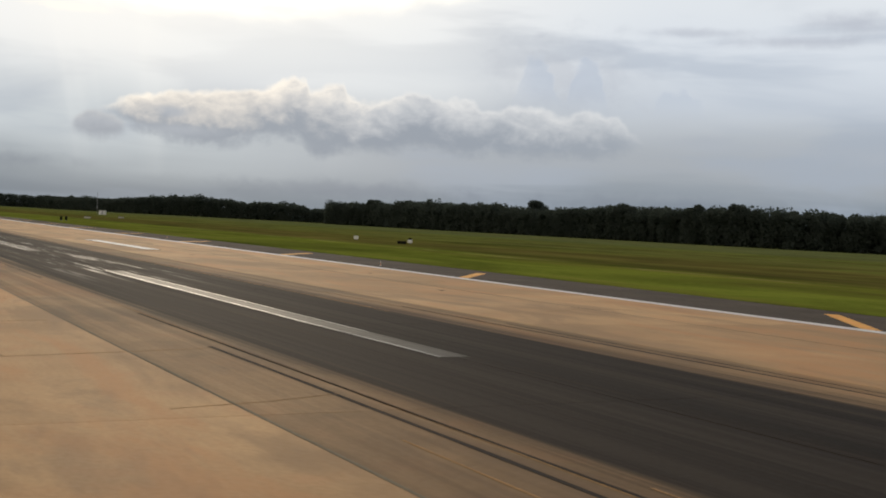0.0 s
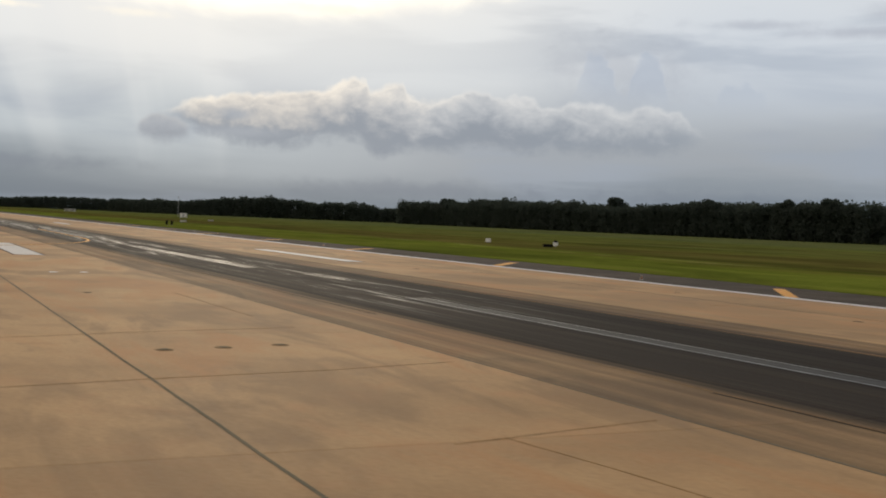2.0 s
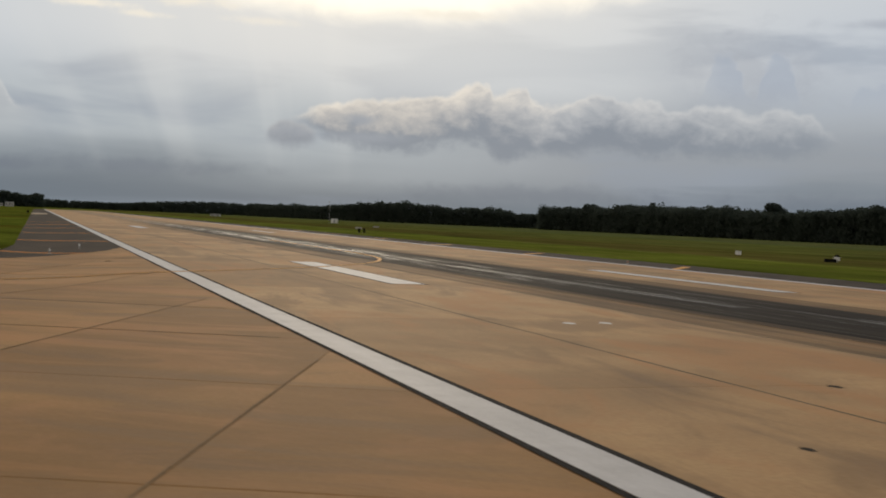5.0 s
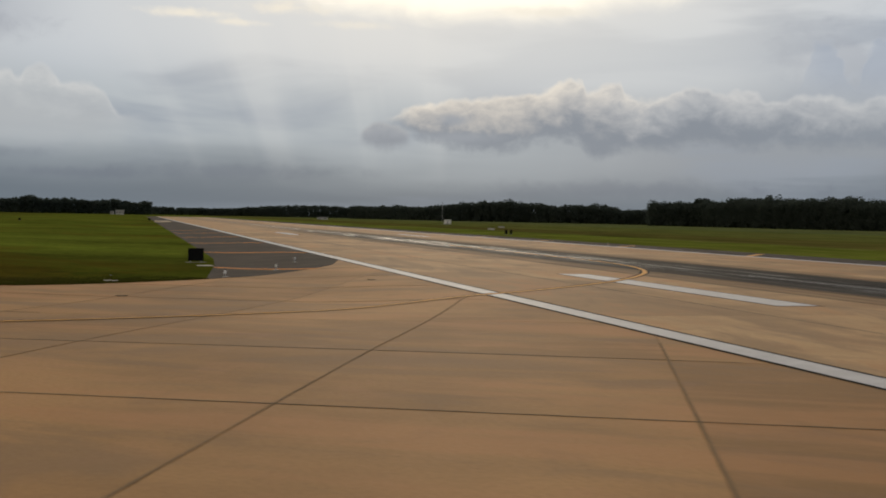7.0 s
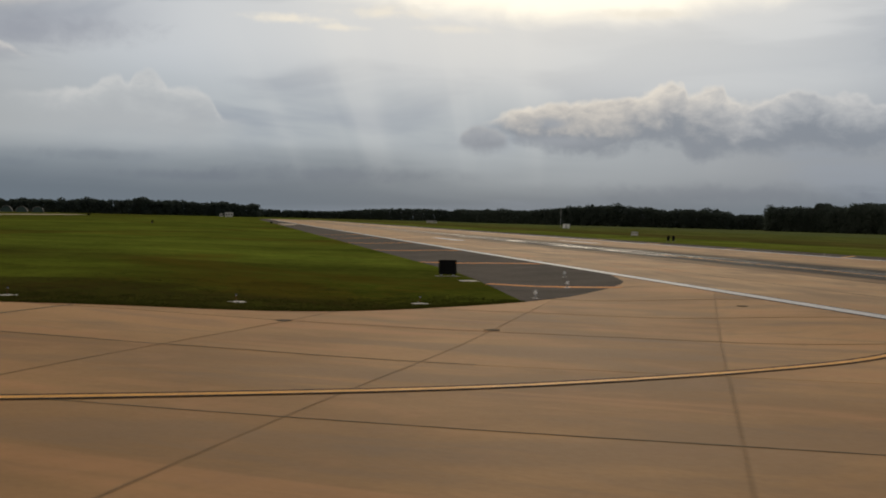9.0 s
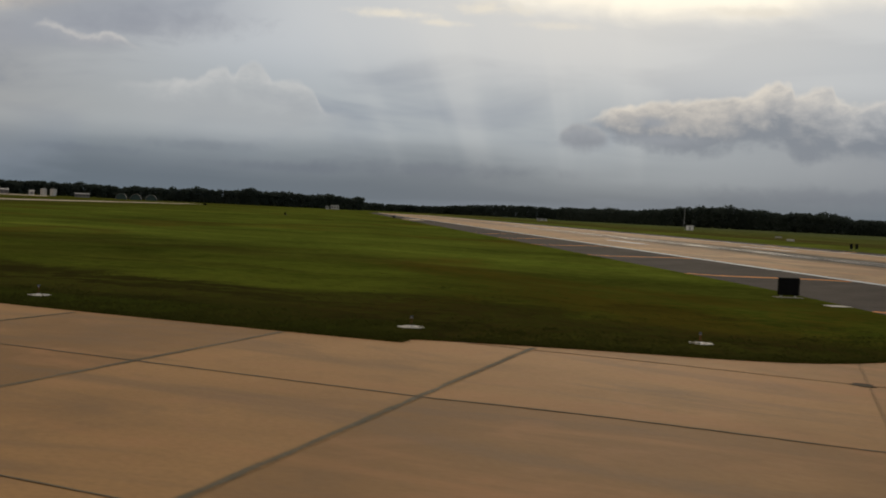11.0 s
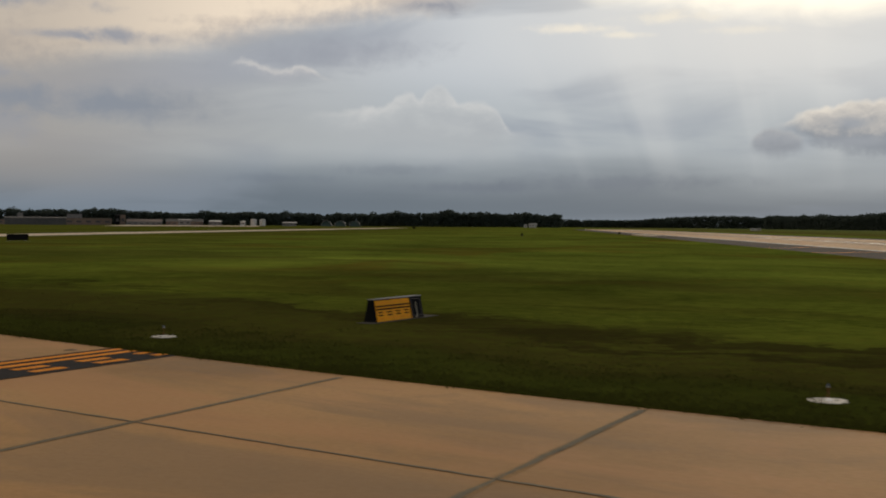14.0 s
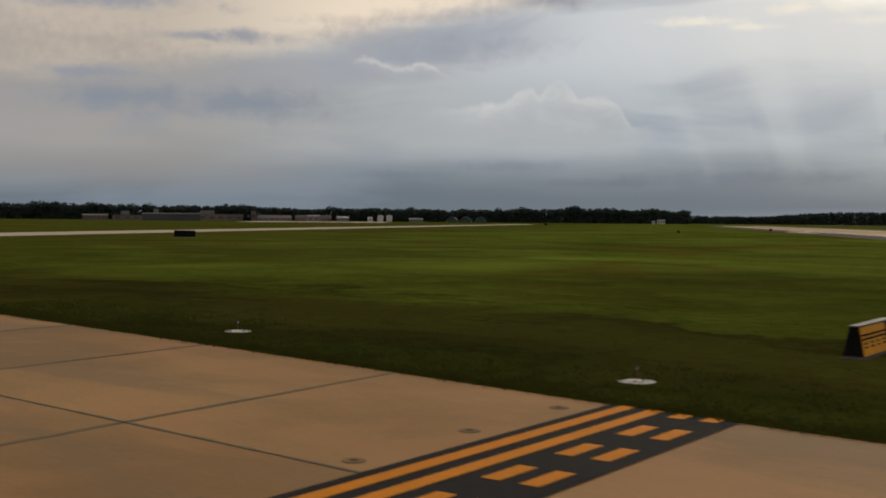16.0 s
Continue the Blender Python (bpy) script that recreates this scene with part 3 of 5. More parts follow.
M_YELLOW = paint_material("yellow_road_paint", (0.86, 0.30, 0.012), (0.3, 0.17, 0.07), 0.30, 0.7, 0.08)
M_YELLOW_LINE = paint_material("pale_yellow_road_paint", (0.84, 0.42, 0.085), (0.34, 0.20, 0.09), 0.30, 0.62, 0.10)
M_DASH_EDGE = paint_material("bare_white_paint_edge", (0.085, 0.080, 0.073), (0.027, 0.024, 0.021), 0.45, 0.32, 0.28, True)
M_YELLOW_WORN = paint_material("worn_yellow_road_paint", (0.78, 0.29, 0.04), (0.16, 0.11, 0.07), 0.36, 0.7, 0.06)
M_TYRE = asphalt_material("tyre_rubber_marks", (0.016, 0.014, 0.013), (0.045, 0.038, 0.031))
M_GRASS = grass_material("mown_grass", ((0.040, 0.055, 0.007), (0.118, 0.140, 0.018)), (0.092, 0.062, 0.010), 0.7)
M_BLADE = leaf_material("grass_blades", (0.040, 0.043, 0.010), (0.062, 0.066, 0.014))
# leaf green lightened and blued a little, haze included in the colour
M_LEAF = leaf_material("woodland_leaves", (0.056, 0.072, 0.062), (0.078, 0.097, 0.080))
M_BARK = plain("bark", (0.04, 0.034, 0.028), 0.9, shine=0.05)
M_PALE = plain("pale_concrete", (0.55, 0.45, 0.33), 0.85, grain=0.5, vary=0.18, shine=0.15)
M_WHITE_METAL = plain("white_painted_metal", (0.75, 0.75, 0.73), 0.5)
M_DARK_METAL = plain("dark_painted_metal", (0.010, 0.010, 0.010), 0.85, shine=0.05)
M_GREY_METAL = plain("galvanised_metal", (0.4, 0.41, 0.42), 0.45, 0.6)
M_SIGN_YELLOW = plain("sign_face_yellow", (0.85, 0.34, 0.004), 0.6, vary=0.12, shine=0.15)
M_SIGN_BLACK = plain("sign_face_black", (0.010, 0.010, 0.011), 0.8, shine=0.04)
M_PAD = plain("pale_concrete_pad", (0.62, 0.58, 0.52), 0.8)
M_ORANGE = plain("orange_paint", (0.7, 0.22, 0.04), 0.5)
M_BLUE_GLASS = plain("blue_lamp_glass", (0.06, 0.08, 0.17), 0.3)
# tan wall and pale roof colours darkened for the far buildings' haze and backlight
M_TAN_WALL = plain("tan_block_wall", (0.17, 0.125, 0.10), 0.85, grain=0.6)
M_GREY_WALL = plain("grey_cladding", (0.18, 0.175, 0.17), 0.7, grain=0.6)
M_ROOF = plain("pale_sheet_roof", (0.30, 0.30, 0.30), 0.5, grain=0.4)
M_DARK_ROOF = plain("dark_roof", (0.09, 0.085, 0.08), 0.8, grain=0.4)
M_WINDOW = plain("dark_window_glass", (0.06, 0.058, 0.058), 0.35)


# ---- mesh helpers ----
def mesh_from(bm, name, mat):
    me = bpy.data.meshes.new(name)
    bm.normal_update()
    bm.to_mesh(me)
    bm.free()
    me.materials.append(mat)
    return me


def part(name, bm, mat, parent, label=""):
    ob = new(name, mesh_from(bm, name, mat))
    ob.parent = parent
    return tagged(ob, label)


def thing(name, label, category, m=None, group="", kind=""):
    ob = new(name)
    ob.empty_display_size = 0.2
    if m is not None:
        ob.matrix_basis = m
    return tagged(ob, label, category, group, kind)


def box(bm, x0, x1, y0, y1, z0, z1, chamfer=0.0, turn=None):
    vs = [bm.verts.new((x, y, z)) for z in (z0, z1) for x, y in ((x0, y0), (x1, y0), (x1, y1), (x0, y1))]
    fs = [bm.faces.new([vs[i] for i in q]) for q in ((3, 2, 1, 0), (4, 5, 6, 7), (0, 1, 5, 4), (1, 2, 6, 5), (2, 3, 7, 6), (3, 0, 4, 7))]
    if chamfer:
        es = list({e for f in fs for e in f.edges})
        vs = [v for v in bmesh.ops.bevel(bm, geom=es, offset=chamfer, segments=2, affect="EDGES", clamp_overlap=True)["verts"]] + [v for v in vs if v.is_valid]
        vs = list({v for v in vs if v.is_valid})
    if turn is not None:
        bmesh.ops.transform(bm, matrix=turn, verts=vs)
    return bm


def tube(bm, x, y, z0, z1, r0, r1=None, n=16, caps=True):
    r1 = r0 if r1 is None else r1
    rings = []
    for z, r in ((z0, r0), (z1, r1)):
        rings.append([bm.verts.new((x + r * math.cos(2 * math.pi * k / n), y + r * math.sin(2 * math.pi * k / n), z)) for k in range(n)])
    for k in range(n):
        bm.faces.new((rings[0][k], rings[0][(k + 1) % n], rings[1][(k + 1) % n], rings[1][k]))
    if caps:
        bm.faces.new(rings[1])
        bm.faces.new(rings[0][::-1])
    return bm


def rod(bm, a, b, r, n=8):
    a, b = Vector(a), Vector(b)
    q = (b - a).to_track_quat("Z", "Y").to_matrix()
    rings = [[bm.verts.new(c + q @ Vector((r * math.cos(2 * math.pi * k / n), r * math.sin(2 * math.pi * k / n), 0))) for k in range(n)] for c in (a, b)]
    for k in range(n):
        bm.faces.new((rings[0][k], rings[0][(k + 1) % n], rings[1][(k + 1) % n], rings[1][k]))
    bm.faces.new(rings[1])
    bm.faces.new(rings[0][::-1])
    return bm


def prism(bm, outline, z0, z1):
    """An upright plate with the given outline (counter-clockwise)."""
    lo = [bm.verts.new((x, y, z0)) for x, y in outline]
    hi = [bm.verts.new((x, y, z1)) for x, y in outline]
    bm.faces.new(hi)
    n = len(outline)
    for k in range(n):
        bm.faces.new((lo[k], lo[(k + 1) % n], hi[(k + 1) % n], hi[k]))
    return bm


def ribbon(bm, line, w0, w1, z, thick=0.004, ragged=0.0, seed=1):
    """A thin strip along a polyline, between the offsets w0 and w1 to its left."""
    rnd = random.Random(seed)
    line = [Vector(p) for p in line]
    a, b = [], []
    for i, p in enumerate(line):
        d = (line[min(i + 1, len(line) - 1)] - line[max(i - 1, 0)]).normalized()
        n = Vector((-d.y, d.x))
        j0, j1 = (1 + ragged * rnd.uniform(-1, 1), 1 + ragged * rnd.uniform(-1, 1))
        a.append(p + n * w0 * j0)
        b.append(p + n * w1 * j1)
    va = [bm.verts.new((*p, z)) for p in a]
    vb = [bm.verts.new((*p, z)) for p in b]
    la = [bm.verts.new((*p, z - thick)) for p in a]
    lb = [bm.verts.new((*p, z - thick)) for p in b]
    for i in range(len(line) - 1):
        bm.faces.new((va[i], va[i + 1], vb[i + 1], vb[i]))
        bm.faces.new((la[i], la[i + 1], va[i + 1], va[i]))
        bm.faces.new((vb[i], vb[i + 1], lb[i + 1], lb[i]))
    bm.faces.new((va[0], vb[0], lb[0], la[0]))
    bm.faces.new((va[-1], la[-1], lb[-1], vb[-1]))
    return bm


def densify(line, step):
    out = []
    for (ax, ay), (bx, by) in zip(line, line[1:]):
        n = max(1, int(math.hypot(bx - ax, by - ay) / step))
        out += [(ax + (bx - ax) * k / n, ay + (by - ay) * k / n) for k in range(n)]
    return out + [line[-1]]


def smooth(line, times=2):
    for _ in range(times):
        new_line = [line[0]]
        for (ax, ay), (bx, by) in zip(line, line[1:]):
            new_line += [(ax * 0.75 + bx * 0.25, ay * 0.75 + by * 0.25), (ax * 0.25 + bx * 0.75, ay * 0.25 + by * 0.75)]
        line = new_line + [line[-1]]
    return line


def inside(x, y, poly):
    hit = False
    for (ax, ay), (bx, by) in zip(poly, poly[1:] + poly[:1]):
        if (ay > y) != (by > y) and x < (bx - ax) * (y - ay) / (by - ay) + ax:
            hit = not hit
    return hit


# ---- the plan: runway along y, x = 0 on its centre line ----
HALF = 22.86          # runway's half width to the pavement's edge
SHOULDER = 31.6       # outer edge of the asphalt shoulders
Y_NEAR, Y_FAR = -600.0, 1180.0
C67, S67 = math.cos(radians(67)), math.sin(radians(67))


def taxi(s, t):
    """The taxiway's slab grid: s across its transverse joints, t along them."""
    return (s * S67 + t * C67, -s * C67 + t * S67)


def lane(s, j=0):
    """t of the j-th slab joint that runs along the taxiway, at s."""
    wider = min(1.0, max(0.0, (s + 92.0) / 10.0)) * (0.0, 1.0, 2.0)[min(2, max(0, j + 1))]
    return 74.0 + (0.125 * (-85.0 - s) if s < -85.0 else 0.0) + 8.3 * j + wider




def fall(x, y):
    """How far the ground lies under the runway's level: it dips beside the runway, in the fillet and the grass behind it."""
    def ease(val, a, b):
        u = min(1.0, max(0.0, (val - a) / (b - a)))
        return u * u * (3 - 2 * u)
    return -0.35 * ease(-x, 23, 31) * (1 - ease(-x, 40, 54)) * ease(y, 82, 108)


def settle(me):
    """Lays a mesh built in world space on the dipping ground."""
    for v in me.vertices:
        v.co.z += fall(v.co.x, v.co.y)
    return me


def lattice(bm, x0, x1, y0, y1, step):
    """Cuts the faces of a bmesh along a grid, so that they can bend."""
    for axis, lo, hi in ((0, x0, x1), (1, y0, y1)):
        for k in range(1, int((hi - lo) / step) + 1):
            at_, way = [0.0, 0.0, 0.0], [0.0, 0.0, 0.0]
            at_[axis], way[axis] = lo + k * step, 1.0
            bmesh.ops.bisect_plane(bm, geom=bm.verts[:] + bm.edges[:] + bm.faces[:], dist=1e-5, plane_co=at_, plane_no=way)
    return bm


SHOULDER_TIP = smooth([(-22.9, 141.5), (-24.1, 136.2), (-24.7, 133.6), (-26.4, 130.3), (-28.6, 127.6), (-31.0, 124.4), (-33.8, 121.2)], 2)
TAXI_EDGE = smooth([(-33.8, 121.2), (-36.3, 119.0), (-39.0, 117.0), (-41.5, 115.5), (-44.0, 114.1), (-46.5, 113.4), (-49.5, 113.3), (-52.5, 113.3), (-55.0, 113.7), (-55.25, 113.65), (-55.4, 113.0), (-55.6, 113.05), (-58.7, 114.6), (-64.5, 117.6),
                    (-72.7, 122.3), (-80.9, 127.4), (-88.7, 132.7), (-96.1, 137.7), (-125.0, 157.0), (-160.0, 181.0), (-187.0, 215.0)], 2)
TAXI_BACK = smooth([(-187.0, 110.0), (-160.0, 150.0), (-132.0, 132.0), (-100.0, 107.0), (-80.0, 92.0), (-60.0, 72.0), (-44.0, 48.0), (-31.6, 10.0)], 2)
PAVED = ([(31.0, Y_NEAR), (31.0, Y_FAR), (-SHOULDER, Y_FAR), (-SHOULDER, 150.0), (-32.3, 138.0), (-33.2, 128.0)] + TAXI_EDGE +
         [(-187.0, Y_FAR), (-210.0, Y_FAR), (-210.0, Y_NEAR), (-187.0, Y_NEAR)] + TAXI_BACK + [(-SHOULDER, Y_NEAR)])


def build_ground():
    from mathutils import geometry
    rnd = random.Random(4)
    verts = [Vector(p) for p in densify(PAVED + PAVED[:1], 12.0)[:-1]]
    n = len(verts)
    edges = [(i, (i + 1) % n) for i in range(n)]
    for gx in range(-15, 26):
        for gy in range(-10, 50):
            x, y = gx * 40 + rnd.uniform(-9, 9), gy * 40 + rnd.uniform(-9, 9)
            verts.append(Vector((x, y)))
    for gx in range(-30, -10):
        for gy in range(50, 82):
            verts.append(Vector((gx * 2 + 0.3, gy * 2 + 0.3)))
        for gy in range(14, 60):
            verts.append(Vector((gx * 2 + 0.3, gy * 12 + 0.3)))
    far = [(4600 * math.cos(k * math.pi / 24), 4600 * math.sin(k * math.pi / 24)) for k in range(48)]
    verts += [Vector(p) for p in far] + [Vector((x * 0.6, y * 0.6)) for x, y in far]
    vs, _, fs, *_ = geometry.delaunay_2d_cdt(verts, edges, [], 0, 0.001)
    bm = bmesh.new()
    made = [bm.verts.new((v.x, v.y, 0.02 if abs(v.x) < 700 else 0.0)) for v in vs]
    for f in fs:
        cx, cy = sum(vs[i].x for i in f) / 3, sum(vs[i].y for i in f) / 3
        if not inside(cx, cy, PAVED):
            bm.faces.new([made[i] for i in f])
    for v in [v for v in bm.verts if not v.link_faces]:
        bm.verts.remove(v)
    # the turf's cut edge, down to the pavement's bed
    rim = [e for e in bm.edges if e.is_boundary and all(math.hypot(v.co.x, v.co.y) < 4000 for v in e.verts)]
    for v in bmesh.ops.extrude_edge_only(bm, edges=rim)["geom"]:
        if isinstance(v, bmesh.types.BMVert):
            v.co.z = -0.3
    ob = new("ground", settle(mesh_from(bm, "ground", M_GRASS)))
    return tagged(ob, "mown airfield grass with straw-brown patches", "grass", kind="structure")


ground = build_ground()


# ---- runway, shoulders and taxiways ----
runway = tagged(new("runway", mesh_from(box(bmesh.new(), -HALF, HALF, Y_NEAR, Y_FAR, -0.30, -0.015), "runway", M_SEAL_THIN)),
                "tan concrete runway with black tyre rubber along its middle", "runway", kind="structure")
taxiway_bed = bmesh.new()
prism(taxiway_bed, [(-HALF - 0.01, 144.0)] + SHOULDER_TIP + TAXI_EDGE[1:] + TAXI_BACK + [(-HALF - 0.01, 6.0)], -0.60, -0.44)
taxiway = tagged(new("taxiway", mesh_from(taxiway_bed, "taxiway", M_SEAL)), "tan concrete taxiway slabs with dark sealed joints", "taxiway", kind="structure")
parallel = tagged(new("parallel_taxiway", mesh_from(box(bmesh.new(), -210, -187, Y_NEAR, Y_FAR, -0.30, 0.0), "parallel_taxiway", M_PALE)),
                  "pale concrete taxiway across the grass", "taxiway", kind="structure")

sh = bmesh.new()
prism(sh, [(-HALF + 0.004, Y_FAR), (-SHOULDER, Y_FAR), (-SHOULDER, 150.0), (-32.3, 138.0), (-33.2, 128.0)] + SHOULDER_TIP[::-1] + [(-HALF + 0.004, 142.0)], -0.3, 0.004)
lattice(sh, -34.0, -23.0, 0, 0, 0.5)
shoulder_left = tagged(new("shoulder", settle(mesh_from(sh, "shoulder", M_ASPHALT))), "dark asphalt runway shoulder ending in a rounded tip", "shoulder", kind="structure")
shoulder_back = tagged(new("shoulder", mesh_from(box(bmesh.new(), -SHOULDER, -HALF - 0.004, Y_NEAR, 9.0, -0.3, -0.002), "shoulder", M_ASPHALT)), "dark asphalt runway shoulder", "shoulder", kind="structure")
shoulder_right = tagged(new("shoulder", mesh_from(box(bmesh.new(), HALF + 0.004, 31.0, Y_NEAR, Y_FAR, -0.3, -0.002), "shoulder", M_ASPHALT)), "dark asphalt runway shoulder along the grass", "shoulder", kind="structure")

# paint and marks on the pavement
def mark(name, parent, mat, line, w0, w1, z=0.006, label="", ragged=0.0, seed=1):
    ob = part(name, ribbon(bmesh.new(), line, w0, w1, z, 0.004, ragged, seed), mat, parent, label)
    settle(ob.data)
    return ob


for sx in (-1, 1):
    x = sx * (HALF - 0.46)
    line = densify([(x, Y_NEAR), (x, Y_FAR - 20)], 60)
    mark("edge_stripe", runway, M_WHITE if sx < 0 else M_WHITE_BAR, line, -0.46, 0.46, 0.010, "white edge stripe")
    if sx < 0:
        mark("stripe_border", runway, M_BLACK_PAINT, densify([(x, -60), (x, 400)], 9), -0.62, -0.465, 0.008, "black stripe border", 0.05, 3)
        mark("stripe_border", runway, M_BLACK_PAINT, densify([(x, -60), (x, 400)], 9), 0.465, 0.62, 0.008, "black stripe border", 0.05, 4)
for k in range(-2, 14):
    y = 24.4 + 61.0 * k
    mark("centre_dash", runway, M_WHITE_WORN, densify([(0, y), (0, y + 37.0)], 6), -0.46, 0.46, 0.006, "worn white centre dash")
    mark("paint_edge", runway, M_DASH_EDGE, densify([(-0.40, y), (-0.40, y + 37.0)], 1.5), -0.055, 0.055, 0.009, "bare white paint along the dash's edge", 0.5, k + 200)
    mark("paint_edge", runway, M_DASH_EDGE, densify([(0.42, y + 6.0), (0.42, y + 37.0)], 1.5), -0.03, 0.03, 0.009, "bare white paint along the dash's edge", 0.6, k + 240)
for sx, half in ((-1, 0.92), (1, 0.7)):
    for y, long in ((97.8, 24.4), (-60.0, 23.0), (250.0, 23.0)):
        bar = mark("touchdown_bar", runway, M_WHITE_BAR, densify([(sx * 11.7, y), (sx * 11.7, y + long)], 6), -half, half, 0.010, "white touchdown bar")
        mark("bar_border", bar, M_BLACK_PAINT, densify([(sx * 11.7, y - 0.2), (sx * 11.7, y + long + 0.2)], 3), -half - 0.14, half + 0.14, 0.006, "thin dark border", 0.03, 6)
# tyre skids that swing off towards the exit
skids = [(-5.75, 0.055, -25, 27.0, 0.25), (-5.2, 0.04, -25, 36.0, 0.2), (-6.5, 0.03, -10, 15.0, 0.3), (6.9, 0.05, -25, 40.0, -0.4), (7.5, 0.035, -25, 33.0, -0.5), (-9.6, 0.028, 53, 63, -0.6)]
rnd = random.Random(21)
for k in range(12):
    y0 = rnd.uniform(-40, 120)
    skids.append((rnd.choice((-1, 1)) * rnd.uniform(4.6, 7.4), rnd.uniform(0.015, 0.04), y0, y0 + rnd.uniform(15, 60), rnd.uniform(-0.4, 0.4)))
for x0, w, y0, y1, drift in skids:
    line = [(x0 + drift * math.sin((y - y0) * 0.03), y) for y in np.linspace(y0, y1, 24)]
    mark("tyre_mark", runway, M_TYRE if w > 0.03 else M_SMEAR, line, -w, w, 0.005, "black tyre skid mark", 0.3, int(y1))
# joints that show dark
for x in (-15.5, -7.7, 15.5):
    mark("joint_seal", runway, M_SEAL_THIN, densify([(x, -60), (x, 330)], 2.5), -0.035, 0.035, 0.005, "dark sealed joint", 0.4, int(abs(x)))

# hairline cracks and oil spots
for n, line in enumerate(([(-11.6, 32.9), (-11.2, 30.5), (-10.9, 28.0), (-10.5, 25.5)], [(-11.6, 25.1), (-10.5, 25.5), (-8.2, 26.0), (-5.8, 26.6)], [(-8.9, 18.4), (-7.0, 18.8), (-5.4, 19.4)],
                          [(12.2, 38.0), (15.0, 39.6), (18.0, 39.2)], [(-20.9, 46.9), (-16.6, 47.7), (-14.6, 48.4), (-9.4, 49.4)], [(13.0, 58.0), (15.6, 57.2), (19.0, 58.4)], [(-19.6, 39.1), (-15.1, 40.0), (-11.7, 40.5), (-8.2, 41.4)], [(-12.6, 32.6), (-10.5, 33.1), (-8.2, 33.6)])):
    mark("crack", runway, M_SMEAR, densify(line, 0.4), -0.018, 0.018, 0.005, "thin crack in the concrete", 0.6, 90 + n)
for x, y, r in ((14.1, 50.3, 0.16), (17.5, 66.0, 0.12), (-13.2, 63.0, 0.14), (-18.6, 57.0, 0.1), (12.4, 88.0, 0.2)):
    part("oil_spot", prism(bmesh.new(), [(x + r * (1 + 0.3 * math.sin(5 * a + x)) * math.cos(a), y + 1.6 * r * math.sin(a)) for a in np.linspace(0, 2 * math.pi, 18)[:-1]], 0.001, 0.005), M_TYRE, runway, "dark oil spot")

# the yellow lead-off line
LEAD = smooth([(-0.9, 190.0), (-0.9, 150.0), (-1.6, 137.0), (-4.2, 127.5), (-8.6, 119.5), (-14.0, 112.6), (-21.8, 104.9), (-28.2, 100.8), (-34.4, 97.2), (-40.9, 94.6), (-47.5, 93.0), (-52.0, 92.3), (-57.0, 92.0), (-65.0, 94.6), (-75.0, 101.0), (-95.0, 116.5), (-140.0, 150.0), (-180.0, 188.0)], 3)
LEAD = densify(LEAD, 0.5)
lead_line = tagged(new("lead_line", settle(mesh_from(ribbon(bmesh.new(), LEAD, -0.15, 0.15, 0.013), "lead_line", M_YELLOW_LINE))), "yellow taxi line with dark borders curving off the runway", "road marking", kind="structure")
for w0, w1, mat, label in ((-0.29, -0.155, M_BLACK_PAINT, "dark border"), (0.155, 0.29, M_BLACK_PAINT, "dark border")):
    mark("line_border", lead_line, mat, LEAD, w0, w1, 0.0115, label)

for x, y, r in ((-38.1, 108.3, 0.22), (-44.9, 110.1, 0.25), (-25.4, 116.6, 0.2)):
    z = fall(x, y)
    part("oil_spot", prism(bmesh.new(), [(x + r * (1 + 0.3 * math.sin(5 * a + x)) * math.cos(a), y + 1.2 * r * math.sin(a)) for a in np.linspace(0, 2 * math.pi, 18)[:-1]], z - 0.02, z + 0.012), M_SEAL, taxiway, "dark spall at a joint")

# holding position band
HD, HN = Vector((math.cos(radians(64.6)), math.sin(radians(64.6)))), Vector((math.sin(radians(64.6)), -math.cos(radians(64.6))))
H0 = Vector((-82.45, 128.8))


def hold_strip(bm, along0, along1, off0, off1, z):
    quad = [H0 + HD * a + HN * o for a, o in ((along0, off0), (along0, off1), (along1, off1), (along1, off0))]
    vs = [bm.verts.new((*p, z)) for p in quad]
    lo = [bm.verts.new((*p, z - 0.004)) for p in quad]
    bm.faces.new(vs)
    for k in range(4):
        bm.faces.new((lo[k], lo[(k + 1) % 4], vs[(k + 1) % 4], vs[k]))
    return bm


LINE = 0.285
hold_band = tagged(new("holding_band", mesh_from(hold_strip(bmesh.new(), -34.0, 0.35, -0.24, 7 * LINE + 0.3, 0.006), "holding_band", M_BLACK_PAINT)),
                   "black holding band with solid and dashed yellow lines", "road marking", kind="structure")
for k in (0, 1):
    part("solid_line", hold_strip(bmesh.new(), -34.0, 0.1, 2 * k * LINE, (2 * k + 1) * LINE, 0.012), M_YELLOW, hold_band, "solid yellow line")
for k in (2, 3):
    for n in range(18):
        a = 0.0 - 1.84 * n
        part("dash", hold_strip(bmesh.new(), a - 0.92, a, 2 * k * LINE, (2 * k + 1) * LINE, 0.012), M_YELLOW, hold_band)
# flush lights before the band
for n in range(4):
    p = H0 + HD * (-1.15 - 2.75 * n) - HN * 0.78
    stop = thing("flush_light", "flat grey flush light set in the concrete", "light", pose(p.x, p.y, 0.0), "stop bar lights")
    part("rim", tube(bmesh.new(), 0, 0, -0.02, 0.01, 0.18, 0.16, 20), M_SEAL_FAINT, stop)
    part("lens", tube(bmesh.new(), 0, 0, 0.0, 0.016, 0.08, 0.06, 14), M_SEAL, stop)

